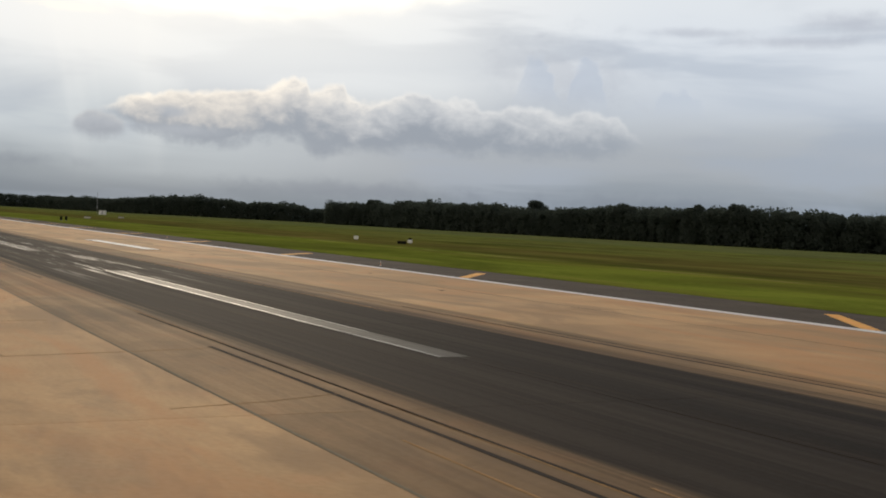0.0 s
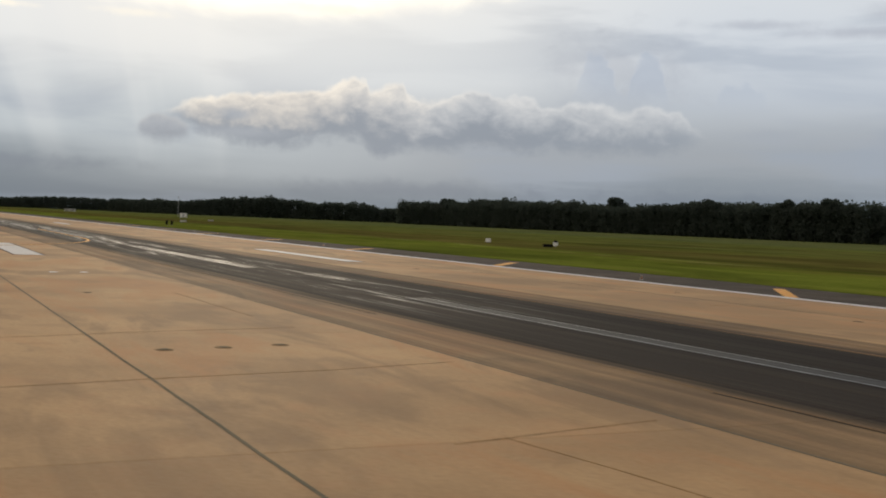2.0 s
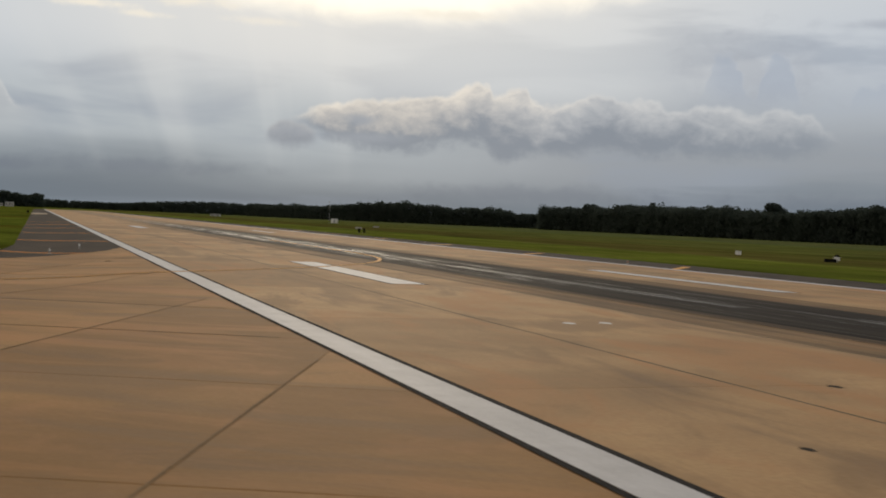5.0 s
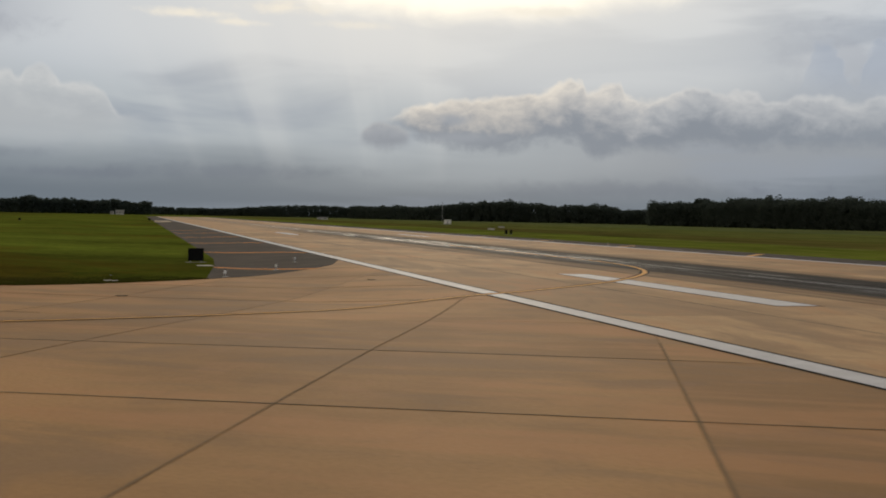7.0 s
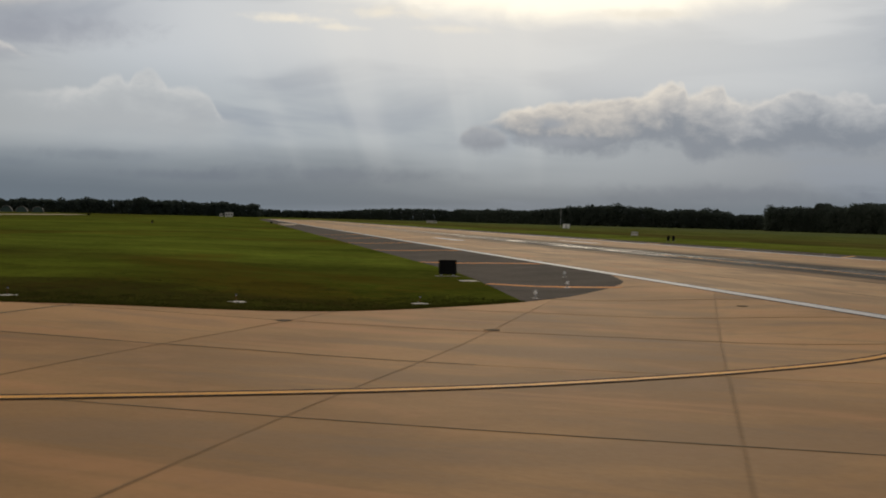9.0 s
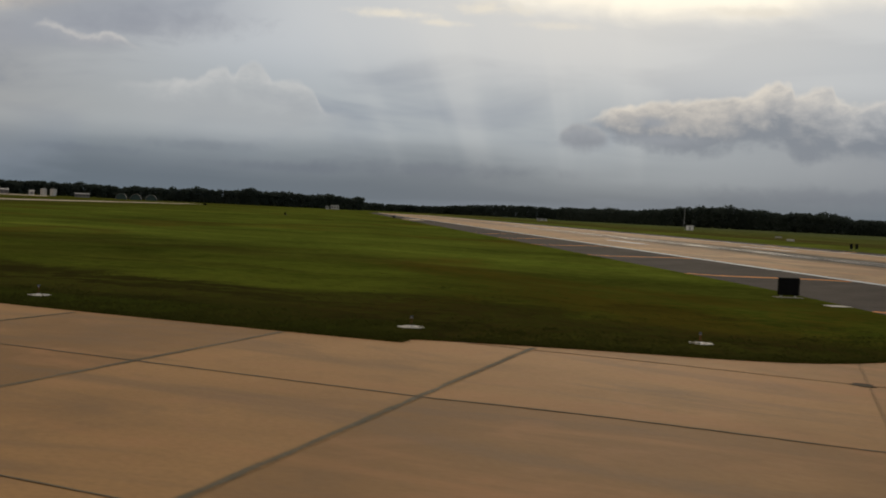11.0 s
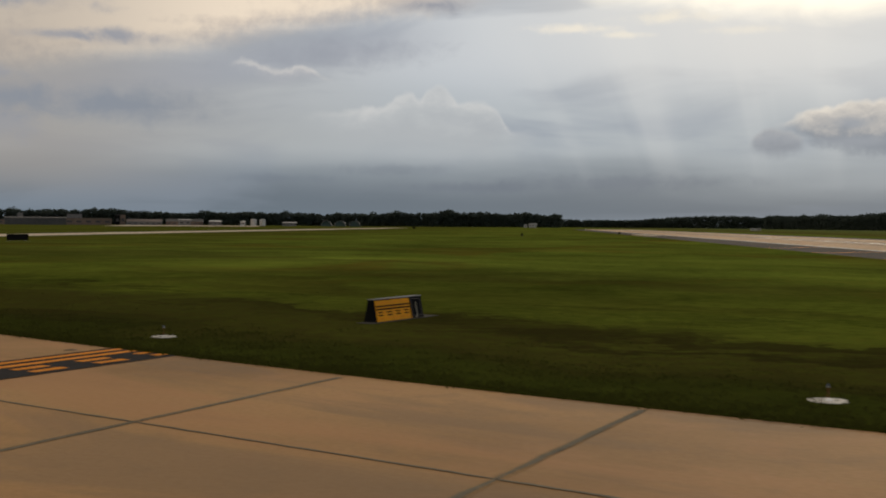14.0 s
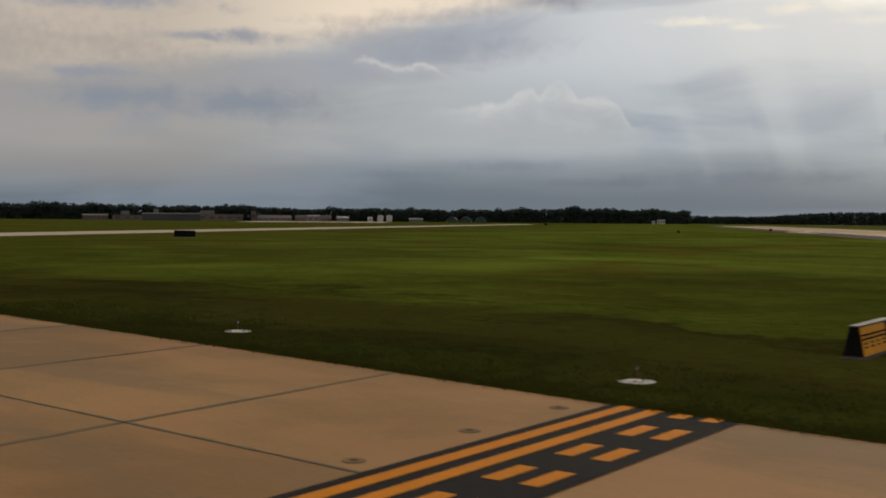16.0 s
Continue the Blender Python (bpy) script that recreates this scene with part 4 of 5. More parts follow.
# shoulder bars
mark("shoulder_bar", shoulder_left, M_YELLOW_WORN, densify([(-32.4, 135.1), (-26.3, 129.6)], 0.5), -0.42, 0.42, 0.011, "worn yellow bar")
for y in (166.5, 200.0, 233.5, 267.0, 300.5):
    mark("shoulder_bar", shoulder_left, M_YELLOW_WORN, densify([(-SHOULDER + 0.1, y), (-HALF - 0.4, y - 9.6)], 0.5), -0.42, 0.42, 0.011, "worn yellow bar")
for k in range(-2, 9):
    y = 32.0 + 32.6 * k
    mark("shoulder_bar", shoulder_right, M_YELLOW_LINE, [(HALF + 0.1, y - 1.3), (28.8, y + 6.0)], -0.36, 0.36, 0.004, "yellow diagonal bar")

# flush discs in the runway concrete, with pale spots
for (x, y) in ((-14.25, 44.5), (-12.75, 44.8), (-11.2, 45.15), (-12.7, 77.2), (-11.2, 77.4)):
    spot = y > 70
    disc = thing("flush_light", "white flush light in the runway" if spot else "dark round flush light in the runway", "light", pose(x, y, 0.0), "touchdown lights")
    part("rim", tube(bmesh.new(), 0, 0, -0.02, 0.012, 0.24, 0.21, 20), M_WHITE_METAL if spot else M_SEAL_FAINT, disc)
    part("lens", tube(bmesh.new(), 0, 0, 0.0, 0.024, 0.12, 0.10, 14), M_WHITE_METAL if spot else M_SEAL_THIN, disc)


# ---- woods ----
def leaf_cloud(rng, centres, radii, count, size):
    """Leaf clumps as small bent quads scattered through ellipsoids."""
    n = len(centres) * count
    c = np.repeat(np.asarray(centres, float), count, 0)
    r = np.repeat(np.asarray(radii, float), count, 0)
    d = rng.normal(size=(n, 3))
    d /= np.linalg.norm(d, axis=1)[:, None]
    rad = rng.random(n) ** 0.45
    p = c + d * rad[:, None] * r
    u = rng.normal(size=(n, 3))
    u /= np.linalg.norm(u, axis=1)[:, None]
    w = np.cross(u, rng.normal(size=(n, 3)))
    w /= np.linalg.norm(w, axis=1)[:, None]
    s = (size * (0.5 + rng.random(n)))[:, None]
    return np.stack([p - u * s - w * s * 0.5, p + u * s * 0.6 - w * s * 0.7, p + u * s + w * s * 0.5, p - u * s * 0.5 + w * s * 0.8], 1).reshape(-1, 3)


def quads_mesh(name, verts, mat):
    me = bpy.data.meshes.new(name)
    n = len(verts) // 4
    me.vertices.add(len(verts))
    me.vertices.foreach_set("co", verts.astype(np.float32).ravel())
    me.loops.add(4 * n)
    me.loops.foreach_set("vertex_index", np.arange(4 * n, dtype=np.int32))
    me.polygons.add(n)
    me.polygons.foreach_set("loop_start", np.arange(0, 4 * n, 4, dtype=np.int32))
    me.update(calc_edges=True)
    me.materials.append(mat)
    return me


def wood(name, label, line, rows, seed, gap=6.5, leaves=90, deep=7.0, leaf=1.3, sway=1.0):
    """Woodland along (azimuth, distance, height) from the middle of the path."""
    rng = np.random.default_rng(seed)
    centres, radii = [], []
    trunks = bmesh.new()
    for (a0, d0, h0), (a1, d1, h1) in zip(line, line[1:]):
        p0 = np.array((-40 - d0 * math.sin(radians(a0)), 60 + d0 * math.cos(radians(a0))))
        p1 = np.array((-40 - d1 * math.sin(radians(a1)), 60 + d1 * math.cos(radians(a1))))
        back = (p0 + p1) / 2 - np.array((-40, 60))
        back /= np.linalg.norm(back)
        n = max(1, int(np.linalg.norm(p1 - p0) / gap))
        for r in range(rows):
            for k in range(n):
                f = (k + rng.random()) / n
                x, y = p0 + (p1 - p0) * f + back * (r * deep + rng.uniform(-3, 3))
                h = (h0 + (h1 - h0) * f) * (1 + sway * (0.07 * math.sin(x * 0.021) * math.sin(y * 0.017 + 1) + 0.05 * math.sin(x * 0.07 + y * 0.05) + 0.03 * math.sin(x * 0.16 - y * 0.11))) * (0.89 + 0.09 * rng.random()) * (1.0 if r else 0.9)
                w = gap * (0.55 + 0.3 * rng.random())
                if rng.random() < 0.13:
                    w, h = w * 1.4, h * rng.uniform(1.03, 1.13)
                if rng.random() < 0.4:
                    parts = ((0.14, 0.17, 1.2), (0.36, 0.2, 1.2), (0.58, 0.28, 1.1), (0.80, 0.20, 0.92))
                else:
                    parts = ((0.14, 0.17, 1.2), (0.36, 0.2, 1.2), (0.60, 0.26, 1.15), (0.82, 0.17, 1.05))
                for fz, fh, fw in parts:
                    centres.append((x + rng.uniform(-0.5, 0.5) * gap * (1.1 - fz), y + rng.uniform(-0.5, 0.5) * gap * (1.1 - fz), h * fz))
                    radii.append((w * fw, w * fw, h * fh))
                if r == 0:
                    tube(trunks, x + back[0] * 5, y + back[1] * 5, -0.2, h * 0.6, 0.32, 0.12, 5, False)
    me = quads_mesh(name, leaf_cloud(rng, centres, radii, leaves // 3, leaf * gap / 6.5), M_LEAF)
    ob = tagged(new(name, me), label, "trees", kind="stuff")
    part("trunks", trunks, M_BARK, ob)
    return ob


wood("woodland", "dark mixed woodland edge behind the airfield grass",
     [(-78, 760, 25), (-62, 720, 25), (-50, 735, 25.5), (-43.5, 800, 26), (-37, 890, 26), (-32, 990, 26), (-28, 1130, 26), (-25.6, 1180, 25)], 6, 3, 6.5, 480, leaf=0.66)
wood("woodland", "dark woodland beyond the far runway side",
     [(-26.5, 1500, 21), (-24.2, 1510, 20.5), (-23.7, 1500, 27), (-21.8, 1520, 28), (-20.9, 1530, 26), (-20.0, 1545, 29), (-18.5, 1565, 32), (-17.0, 1600, 30.5), (-15.6, 1630, 26.5), (-14, 1700, 22), (-12.5, 1800, 22), (-10.5, 1950, 22)], 4, 5, 8.0, 300, leaf=0.8, sway=0.3)
wood("woodland", "low distant woodland at the runway's end",
     [(-13, 2200, 23), (-10.5, 2280, 24.5), (-8.6, 2300, 27), (-7.2, 2320, 26.5), (-5.9, 2340, 21.5), (-4.3, 2380, 17), (-0.5, 2400, 17)], 3, 6, 10.0, 240, leaf=0.8, sway=0.3)
wood("woodland", "distant woodland behind the airfield buildings",
     [(-0.6, 2000, 22), (2, 1950, 25), (5, 1900, 26), (9, 1900, 23), (14, 1900, 22), (19, 1880, 22), (20.5, 1850, 25), (27, 1820, 25), (34, 1800, 25), (48, 1700, 25)], 3, 7, 9.0, 330, leaf=0.8)


def tree(x, y, h, w, seed):
    rng = np.random.default_rng(seed)
    t = thing("tree", "tall dark tree standing above the woodland edge", "tree", pose(x, y, 0), "standout trees")
    bm = tube(bmesh.new(), 0, 0, -0.2, h * 0.7, 0.5, 0.15, 10, False)
    for k in range(7):
        a = k * 2.4
        rod(bm, (0, 0, h * (0.4 + 0.04 * k)), (w * 0.6 * math.cos(a), w * 0.6 * math.sin(a), h * (0.58 + 0.05 * k)), 0.12, 6)
    part("trunk", bm, M_BARK, t)
    cs, rs = [], []
    for k in range(16):
        a, e = rng.random() * 6.28, rng.uniform(0.45, 0.92)
        cs.append((w * 0.5 * math.cos(a) * (1.1 - e * 0.6), w * 0.55 * math.sin(a) * (1.1 - e * 0.6), h * e))
        rs.append((w * 0.34, w * 0.34, h * 0.12))
    ob = new("crown", quads_mesh("crown", leaf_cloud(rng, cs, rs, 420, 0.5), M_LEAF))
    ob.parent = t
    return t


for a, d, h, w, seed in ((-37.5, 908, 28.8, 15, 1), (-42.5, 822, 28, 13, 2), (-46.2, 778, 27.5, 11, 3), (-28.2, 1140, 28, 14, 4), (-48.5, 755, 28, 12, 5)):
    tree(-40 - d * math.sin(radians(a)), 60 + d * math.cos(radians(a)), h, w, seed)


# ---- slabs: runway and taxiway pieces ----
def slab_mesh(name, outline, mat, top, edge=0.02, deep=0.25, bent=False):
    """One concrete slab: a chamfered plate."""
    bm = bmesh.new()
    cx = sum(p[0] for p in outline) / len(outline)
    cy = sum(p[1] for p in outline) / len(outline)

    def ring(inset, z):
        out = []
        for x, y in outline:
            d = math.hypot(x - cx, y - cy)
            out.append(bm.verts.new((x + (cx - x) * inset / d, y + (cy - y) * inset / d, z)))
        return out
    lo, mid, hi = ring(0, -deep), ring(0, top - 0.01), ring(edge, top)
    n = len(outline)
    bm.faces.new(hi)
    for a, b in ((lo, mid), (mid, hi)):
        for k in range(n):
            bm.faces.new((a[k], a[(k + 1) % n], b[(k + 1) % n], b[k]))
    if bent:
        xs, ys = [q[0] for q in outline], [q[1] for q in outline]
        return settle(mesh_from(lattice(bm, min(xs), max(xs), min(ys), max(ys), 0.8), name, mat))
    return mesh_from(bm, name, mat)


def clip_right(poly, limit):
    """Keeps the part of a convex outline with x below the limit."""
    out = []
    for (ax, ay), (bx, by) in zip(poly, poly[1:] + poly[:1]):
        if ax <= limit:
            out.append((ax, ay))
        if (ax <= limit) != (bx <= limit):
            f = (limit - ax) / (bx - ax)
            out.append((limit, ay + (by - ay) * f))
    return out


ROW_L = 15.24
LANES = (-HALF, -15.5, -7.7, 0.0, 7.7, 15.5, HALF)
for x0, x1 in zip(LANES, LANES[1:]):
    slab = slab_mesh("slab", [(0.012, 0.004), (x1 - x0 - 0.012, 0.004), (x1 - x0 - 0.012, ROW_L - 0.004), (0.012, ROW_L - 0.004)], M_RUNWAY, 0.0, 0.008)
    for j in range(-6, 17):
        ob = new("slab", slab)
        ob.parent = runway
        ob.location = (x0, 48.0 + ROW_L * j, 0.0)
rest = bmesh.new()
for x0, x1 in zip(LANES, LANES[1:]):
    box(rest, x0 + 0.012, x1 - 0.012, Y_NEAR, 48.0 - 6 * ROW_L - 0.004, -0.25, 0.0)
    box(rest, x0 + 0.012, x1 - 0.012, 48.0 + 17 * ROW_L + 0.004, Y_FAR, -0.25, 0.0)
tagged(part("slab_rows", rest, M_RUNWAY, runway), kind="stuff")

CROSS = [-13.3, -20.3, -27.3, -34.3, -41.3, -48.3, -55.3, -62.5, -70.05, -77.4, -84.2, -92.1, -98.4, -104.9, -111.5, -118.4, -125.2, -132.0, -139.0, -146.0, -153.0, -160.0, -167.0, -174.0, -181.0]
for i in range(0, 24):
    s0, s1 = CROSS[i], CROSS[i + 1]
    for j in range(-10, 7):
        quad = [taxi(s0, lane(s0, j)), taxi(s1, lane(s1, j)), taxi(s1, lane(s1, j + 1)), taxi(s0, lane(s0, j + 1))]
        quad = clip_right(quad[::-1], -HALF - 0.02)
        if len(quad) < 3:
            continue
        cx, cy = sum(p[0] for p in quad) / len(quad), sum(p[1] for p in quad) / len(quad)
        near = [inside(x, y, PAVED) for x, y in quad]
        if not any(near) or (cx > -SHOULDER - 1 and (cy > 150 or cy < -4)):
            continue
        quad = [(x + (cx - x) * 0.0025, y + (cy - y) * 0.0025) for x, y in quad]
        ob = new("slab", slab_mesh("slab", quad, M_TAXI, -0.006, deep=0.43, bent=cx > -62 and cy > 76))
        ob.parent = taxiway
# the rest of the taxiway, out to the parallel one
far_part = bmesh.new()
prism(far_part, [p for p in TAXI_EDGE if p[0] < -150] + [p for p in TAXI_BACK if p[0] < -148], -0.25, -0.012)
tagged(part("slab_rows", far_part, M_TAXI, taxiway), kind="stuff")

# dark sealed joints of the taxiway
for i in range(5, 20):
    s = CROSS[i]
    lo, hi = (lane(s) - 40, lane(s) + (9.2 if s < -92 else 36.0))
    line = [p for p in densify([taxi(s, lo), taxi(s, hi)], 0.5) if p[0] < -HALF - 0.7 and inside(p[0], p[1], PAVED)]
    if len(line) > 2:
        wide = 0.05 if i > 10 else 0.02
        if i in (8, 9, 10):
            wide = 0.012
        mark("joint_smear", taxiway, M_SMEAR, line, -wide * 1.7, wide * 1.7, 0.0, "faint grey joint smear", 0.25, i + 70)
        mark("joint_seal", taxiway, M_SEAL_THIN if i > 10 else M_SEAL_FAINT, line, -wide, wide, 0.004, "dark sealed joint" if i > 10 else "faint grey joint", 0.6, i)
for j, wide, seal, s_from in ((-2, 0.02, M_SEAL_THIN, -30), (-1, 0.02, M_SEAL_THIN, -30), (0, 0.035, M_SEAL_THIN, -76), (1, 0.03, M_SEAL_FAINT, -30), (2, 0.03, M_SEAL_FAINT, -30), (3, 0.03, M_SEAL_FAINT, -30), (4, 0.03, M_SEAL_FAINT, -30)):
    line = [p for p in (taxi(s, lane(s, j)) for s in np.linspace(s_from, -150, 240)) if p[0] < -HALF - 0.7 and inside(p[0], p[1], PAVED)]
    if len(line) > 2:
        mark("joint_seal", taxiway, seal, line, -wide, wide, 0.004, "sealed joint along the slabs", 0.5, 40 + j)


# ---- things on the airfield ----
def taxi_sign(m):
    """An A-frame guidance sign on a low shadow-dark pad: a yellow panel with the holding pattern and a black panel with
    a letter.
    """
    t = thing("guidance_sign", "yellow and black taxiway guidance sign standing in the grass", "sign", m)
    half, h, base, crest = 1.50, 0.84, 0.26, 0.11
    lean = math.atan2(base - crest, h - 0.10)
    for sx in (-1, 1):
        body = bmesh.new()
        x0, x1 = sx * (half - 0.03), sx * half
        vs = [body.verts.new(p) for x in sorted((x0, x1)) for p in ((x, -base, 0.06), (x, base, 0.06), (x, crest, h), (x, -crest, h))]
        for q in ((3, 2, 1, 0), (4, 5, 6, 7), (0, 1, 5, 4), (1, 2, 6, 5), (2, 3, 7, 6), (3, 0, 4, 7)):
            body.faces.new([vs[i] for i in q])
        bmesh.ops.recalc_face_normals(body, faces=body.faces)
        part("end_panel", body, M_DARK_METAL, t, "dark sloping end panel")
    part("back_panel", box(bmesh.new(), -half + 0.03, half - 0.03, -0.012, 0.012, 0, (h - 0.06) / math.cos(lean), 0.004, Matrix.Translation((0, base - 0.02, 0.08)) @ Matrix.Rotation(lean, 4, "X")), M_DARK_METAL, t, "dark back panel")
    part("top_cap", box(bmesh.new(), -half - 0.01, half + 0.01, -crest - 0.02, crest + 0.02, h - 0.005, h + 0.025, 0.008), plain("grey_cap", (0.2, 0.195, 0.19), 0.6, shine=0.15), t, "grey top cap")
    face = Matrix.Translation((0, -base + 0.01, 0.08)) @ Matrix.Rotation(-lean, 4, "X")
    tall = (h - 0.08) / math.cos(lean)
    part("yellow_panel", box(bmesh.new(), -half + 0.04, 0.68, -0.02, 0.012, -0.01, tall - 0.03, 0.004, face), M_SIGN_YELLOW, t, "yellow panel")
    black = part("black_panel", box(bmesh.new(), 0.71, half - 0.03, -0.02, 0.012, 0.06, tall - 0.03, 0.004, face), M_SIGN_BLACK, t, "black panel with a pale letter")
    part("bottom_rail", box(bmesh.new(), -half + 0.03, half - 0.03, -0.015, 0.03, -0.04, 0.05, 0.006, face), M_DARK_METAL, t)
    for z in (0.52, 0.42):
        part("solid_bar", box(bmesh.new(), -half + 0.06, 0.66, -0.026, -0.018, z, z + 0.05, 0, face), M_SIGN_BLACK, t)
    for k in range(4):
        x = -1.34 + 0.54 * k
        for z in (0.32, 0.225):
            part("dash_bar", box(bmesh.new(), x, x + 0.28, -0.026, -0.018, z, z + 0.04, 0, face), M_SIGN_BLACK, t)
    for x0, x1, z0, z1 in ((0.78, half - 0.1, 0.10, 0.125), (0.78, half - 0.1, tall - 0.095, tall - 0.07), (0.78, 0.805, 0.10, tall - 0.07), (half - 0.125, half - 0.1, 0.10, tall - 0.07)):
        part("border", box(bmesh.new(), x0, x1, -0.026, -0.018, z0, z1, 0, face), M_BORDER, black, "thin dull border")
    curve = bpy.data.curves.new("letter", "FONT")
    curve.body, curve.size, curve.align_x, curve.extrude = "J", 0.60, "CENTER", 0.004
    curve.materials.append(M_LETTER)
    letter = new("letter", curve)
    letter.parent = black
    letter.matrix_basis = face @ Matrix.Translation((1.07, -0.024, 0.17)) @ Matrix.Rotation(radians(90), 4, "X")
    for x in (-1.25, 0, 1.25):
        part("foot", tube(bmesh.new(), x, 0, -0.02, 0.12, 0.035, 0.035, 10), M_GREY_METAL, t)
    return t


M_SIGN_PAD = plain("weathered_grey_pad", (0.17, 0.155, 0.13), 0.85)
# white toned down so far tanks and halls look hazy and backlit
M_OFF_WHITE = plain("dulled_white_paint", (0.48, 0.47, 0.45), 0.6, grain=0.5)
M_BORDER = plain("dull_border", (0.075, 0.06, 0.045), 0.6)
M_LETTER = plain("sign_letter_yellow", (0.24, 0.21, 0.14), 0.6)
sign_at = pose(-76.60, 138.46, -0.09, 0, 0, 64.4)
# pad coloured almost black to paint the sign's shadow on the ground
sign_pad = tagged(new("sign_pad", mesh_from(box(bmesh.new(), -2.1, 2.2, -0.48, 0.2, -0.1, 0.03, 0.01), "sign_pad", plain("shade_dark_pad", (0.060, 0.055, 0.046), 0.9, vary=0.45, grain=2.0, shine=0.05))),
                  "flat pad coloured dark as the shadow under the sign", "pad")
sign_pad.matrix_basis = pose(-76.60, 138.46, 0.0, 0, 0, 64.4)
taxi_sign(sign_at)


def back_sign(x, y, rz, w, h, label, group=""):
    """A sign seen from behind: a dark ribbed box on legs and a pad."""
    t = thing("airfield_sign", label, "sign", pose(x, y, 0.02 + fall(x, y), 0, 0, rz), group)
    part("cabinet", box(bmesh.new(), -w / 2, w / 2, -0.14, 0.14, 0.12, 0.12 + h, 0.02), M_DARK_METAL, t, "black sign cabinet")
    for k in range(max(2, int(w / 0.5))):
        xx = -w / 2 + w * (k + 0.5) / max(2, int(w / 0.5))
        part("rib", box(bmesh.new(), xx - 0.015, xx + 0.015, -0.165, -0.138, 0.16, 0.08 + h, 0.004), M_DARK_METAL, t)
    for sx in (-1, 1):
        part("leg", tube(bmesh.new(), sx * w * 0.36, 0, -0.02, 0.14, 0.04, 0.04, 10), M_GREY_METAL, t)
    part("pad", box(bmesh.new(), -w / 2 - 0.2, w / 2 + 0.2, -0.4, 0.4, -0.05, 0.012, 0.01), M_SIGN_PAD, t, "grey concrete pad")
    return t


back_sign(-33.36, 142.66, 4, 1.12, 0.92, "black runway distance sign on a grey pad", "distance signs")
back_sign(-33.2, 596.0, 4, 1.12, 0.92, "black runway distance sign on a grey pad", "distance signs")
back_sign(-160.6, 955.0, 4, 2.2, 1.3, "dark sign far out by the parallel taxiway", "distance signs")
back_sign(39.9, 291.5, 20, 0.5, 0.98, "dark upright sign in the far grass", "distance signs")
back_sign(41.2, 292.0, 20, 0.5, 0.98, "dark upright sign in the far grass", "distance signs")
back_sign(-157.5, 282.4, 30, 3.4, 1.05, "long black taxiway sign in the grass", "distance signs")
back_sign(-74.5, 440.0, 10, 0.6, 0.7, "small dark sign far out in the grass", "distance signs")


bare = tagged(new("bare_pad", mesh_from(box(bmesh.new(), -0.55, 0.55, -0.45, 0.45, -0.1, 0.03, 0.01), "bare_pad", M_PAD)), "flat pale concrete pad in the grass", "pad")
bare.matrix_basis = pose(-33.0, 137.5, fall(-33.0, 137.5), 0, 0, 4)
stub = tagged(new("shoulder_patch", mesh_from(box(bmesh.new(), -31.4, -25.5, 505.0, 556.0, -0.4, 0.012), "shoulder_patch", M_PALE)), "pale concrete patch in the far shoulder", "pavement", kind="structure")


M_RED = plain("dull_red_paint", (0.20, 0.05, 0.03), 0.6)


def light_on_pad(x, y, r, label, group):
    t = thing("taxiway_light", label, "light", pose(x, y, 0.02 + fall(x, y)), group)
    part("pad", tube(bmesh.new(), 0, 0, -0.10, 0.012, r, r - 0.02, 32), M_PAD, t, "round white concrete pad")
    part("base", tube(bmesh.new(), 0, 0, 0.0, 0.04, 0.09, 0.06, 18), M_WHITE_METAL, t)
    stem = part("stem", tube(bmesh.new(), 0, 0, 0.03, 0.26, 0.010, 0.009, 12), M_RED, t, "thin red stem")
    part("collar", tube(bmesh.new(), 0, 0, 0.25, 0.28, 0.025, 0.025, 14), M_GREY_METAL, stem)
    bm = bmesh.new()
    bmesh.ops.create_uvsphere(bm, u_segments=14, v_segments=8, radius=0.026, matrix=pose(0, 0, 0.295))
    part("globe", bm, M_BLUE_GLASS, t, "dark blue glass globe")
    return t


first = light_on_pad(-66.45, 121.8, 0.39, "taxiway light with thin red stem on a white pad", "taxiway edge lights")
for x, y in ((-38.82, 119.2), (-46.5, 117.0), (-54.95, 116.5), (-82.35, 131.5), (-93.7, 139.0), (-108.0, 148.9), (-124.0, 159.5)):
    copy_thing(first, pose(x, y, 0.02 + fall(x, y), 0, 0, x * 7))
for x, y in ((-26.4, 140.0), (-28.8, 131.2), (-32.6, 123.6)):
    t = thing("edge_light", "small white edge light on the asphalt shoulder", "light", pose(x, y, 0.004 + fall(x, y)), "shoulder lights")
    part("plate", tube(bmesh.new(), 0, 0, -0.01, 0.02, 0.15, 0.13, 18), M_OFF_WHITE, t, "white plate")
    part("stem", tube(bmesh.new(), 0, 0, 0.02, 0.22, 0.03, 0.03, 10), M_GREY_METAL, t)
    part("lamp", tube(bmesh.new(), 0, 0, 0.20, 0.36, 0.085, 0.06, 16), M_WHITE_METAL, t, "white lamp body")
for k in range(-1, 9):
    t = thing("edge_light", "small edge light along the far runway shoulder", "light", pose(24.6, 18.0 + 60.9 * k, 0.0), "runway edge lights")
    part("plate", tube(bmesh.new(), 0, 0, -0.01, 0.02, 0.13, 0.11, 16), M_OFF_WHITE, t)
    part("stem", tube(bmesh.new(), 0, 0, 0.02, 0.24, 0.02, 0.02, 10), M_ORANGE, t)
    part("lamp", tube(bmesh.new(), 0, 0, 0.22, 0.32, 0.04, 0.035, 14), M_OFF_WHITE, t)

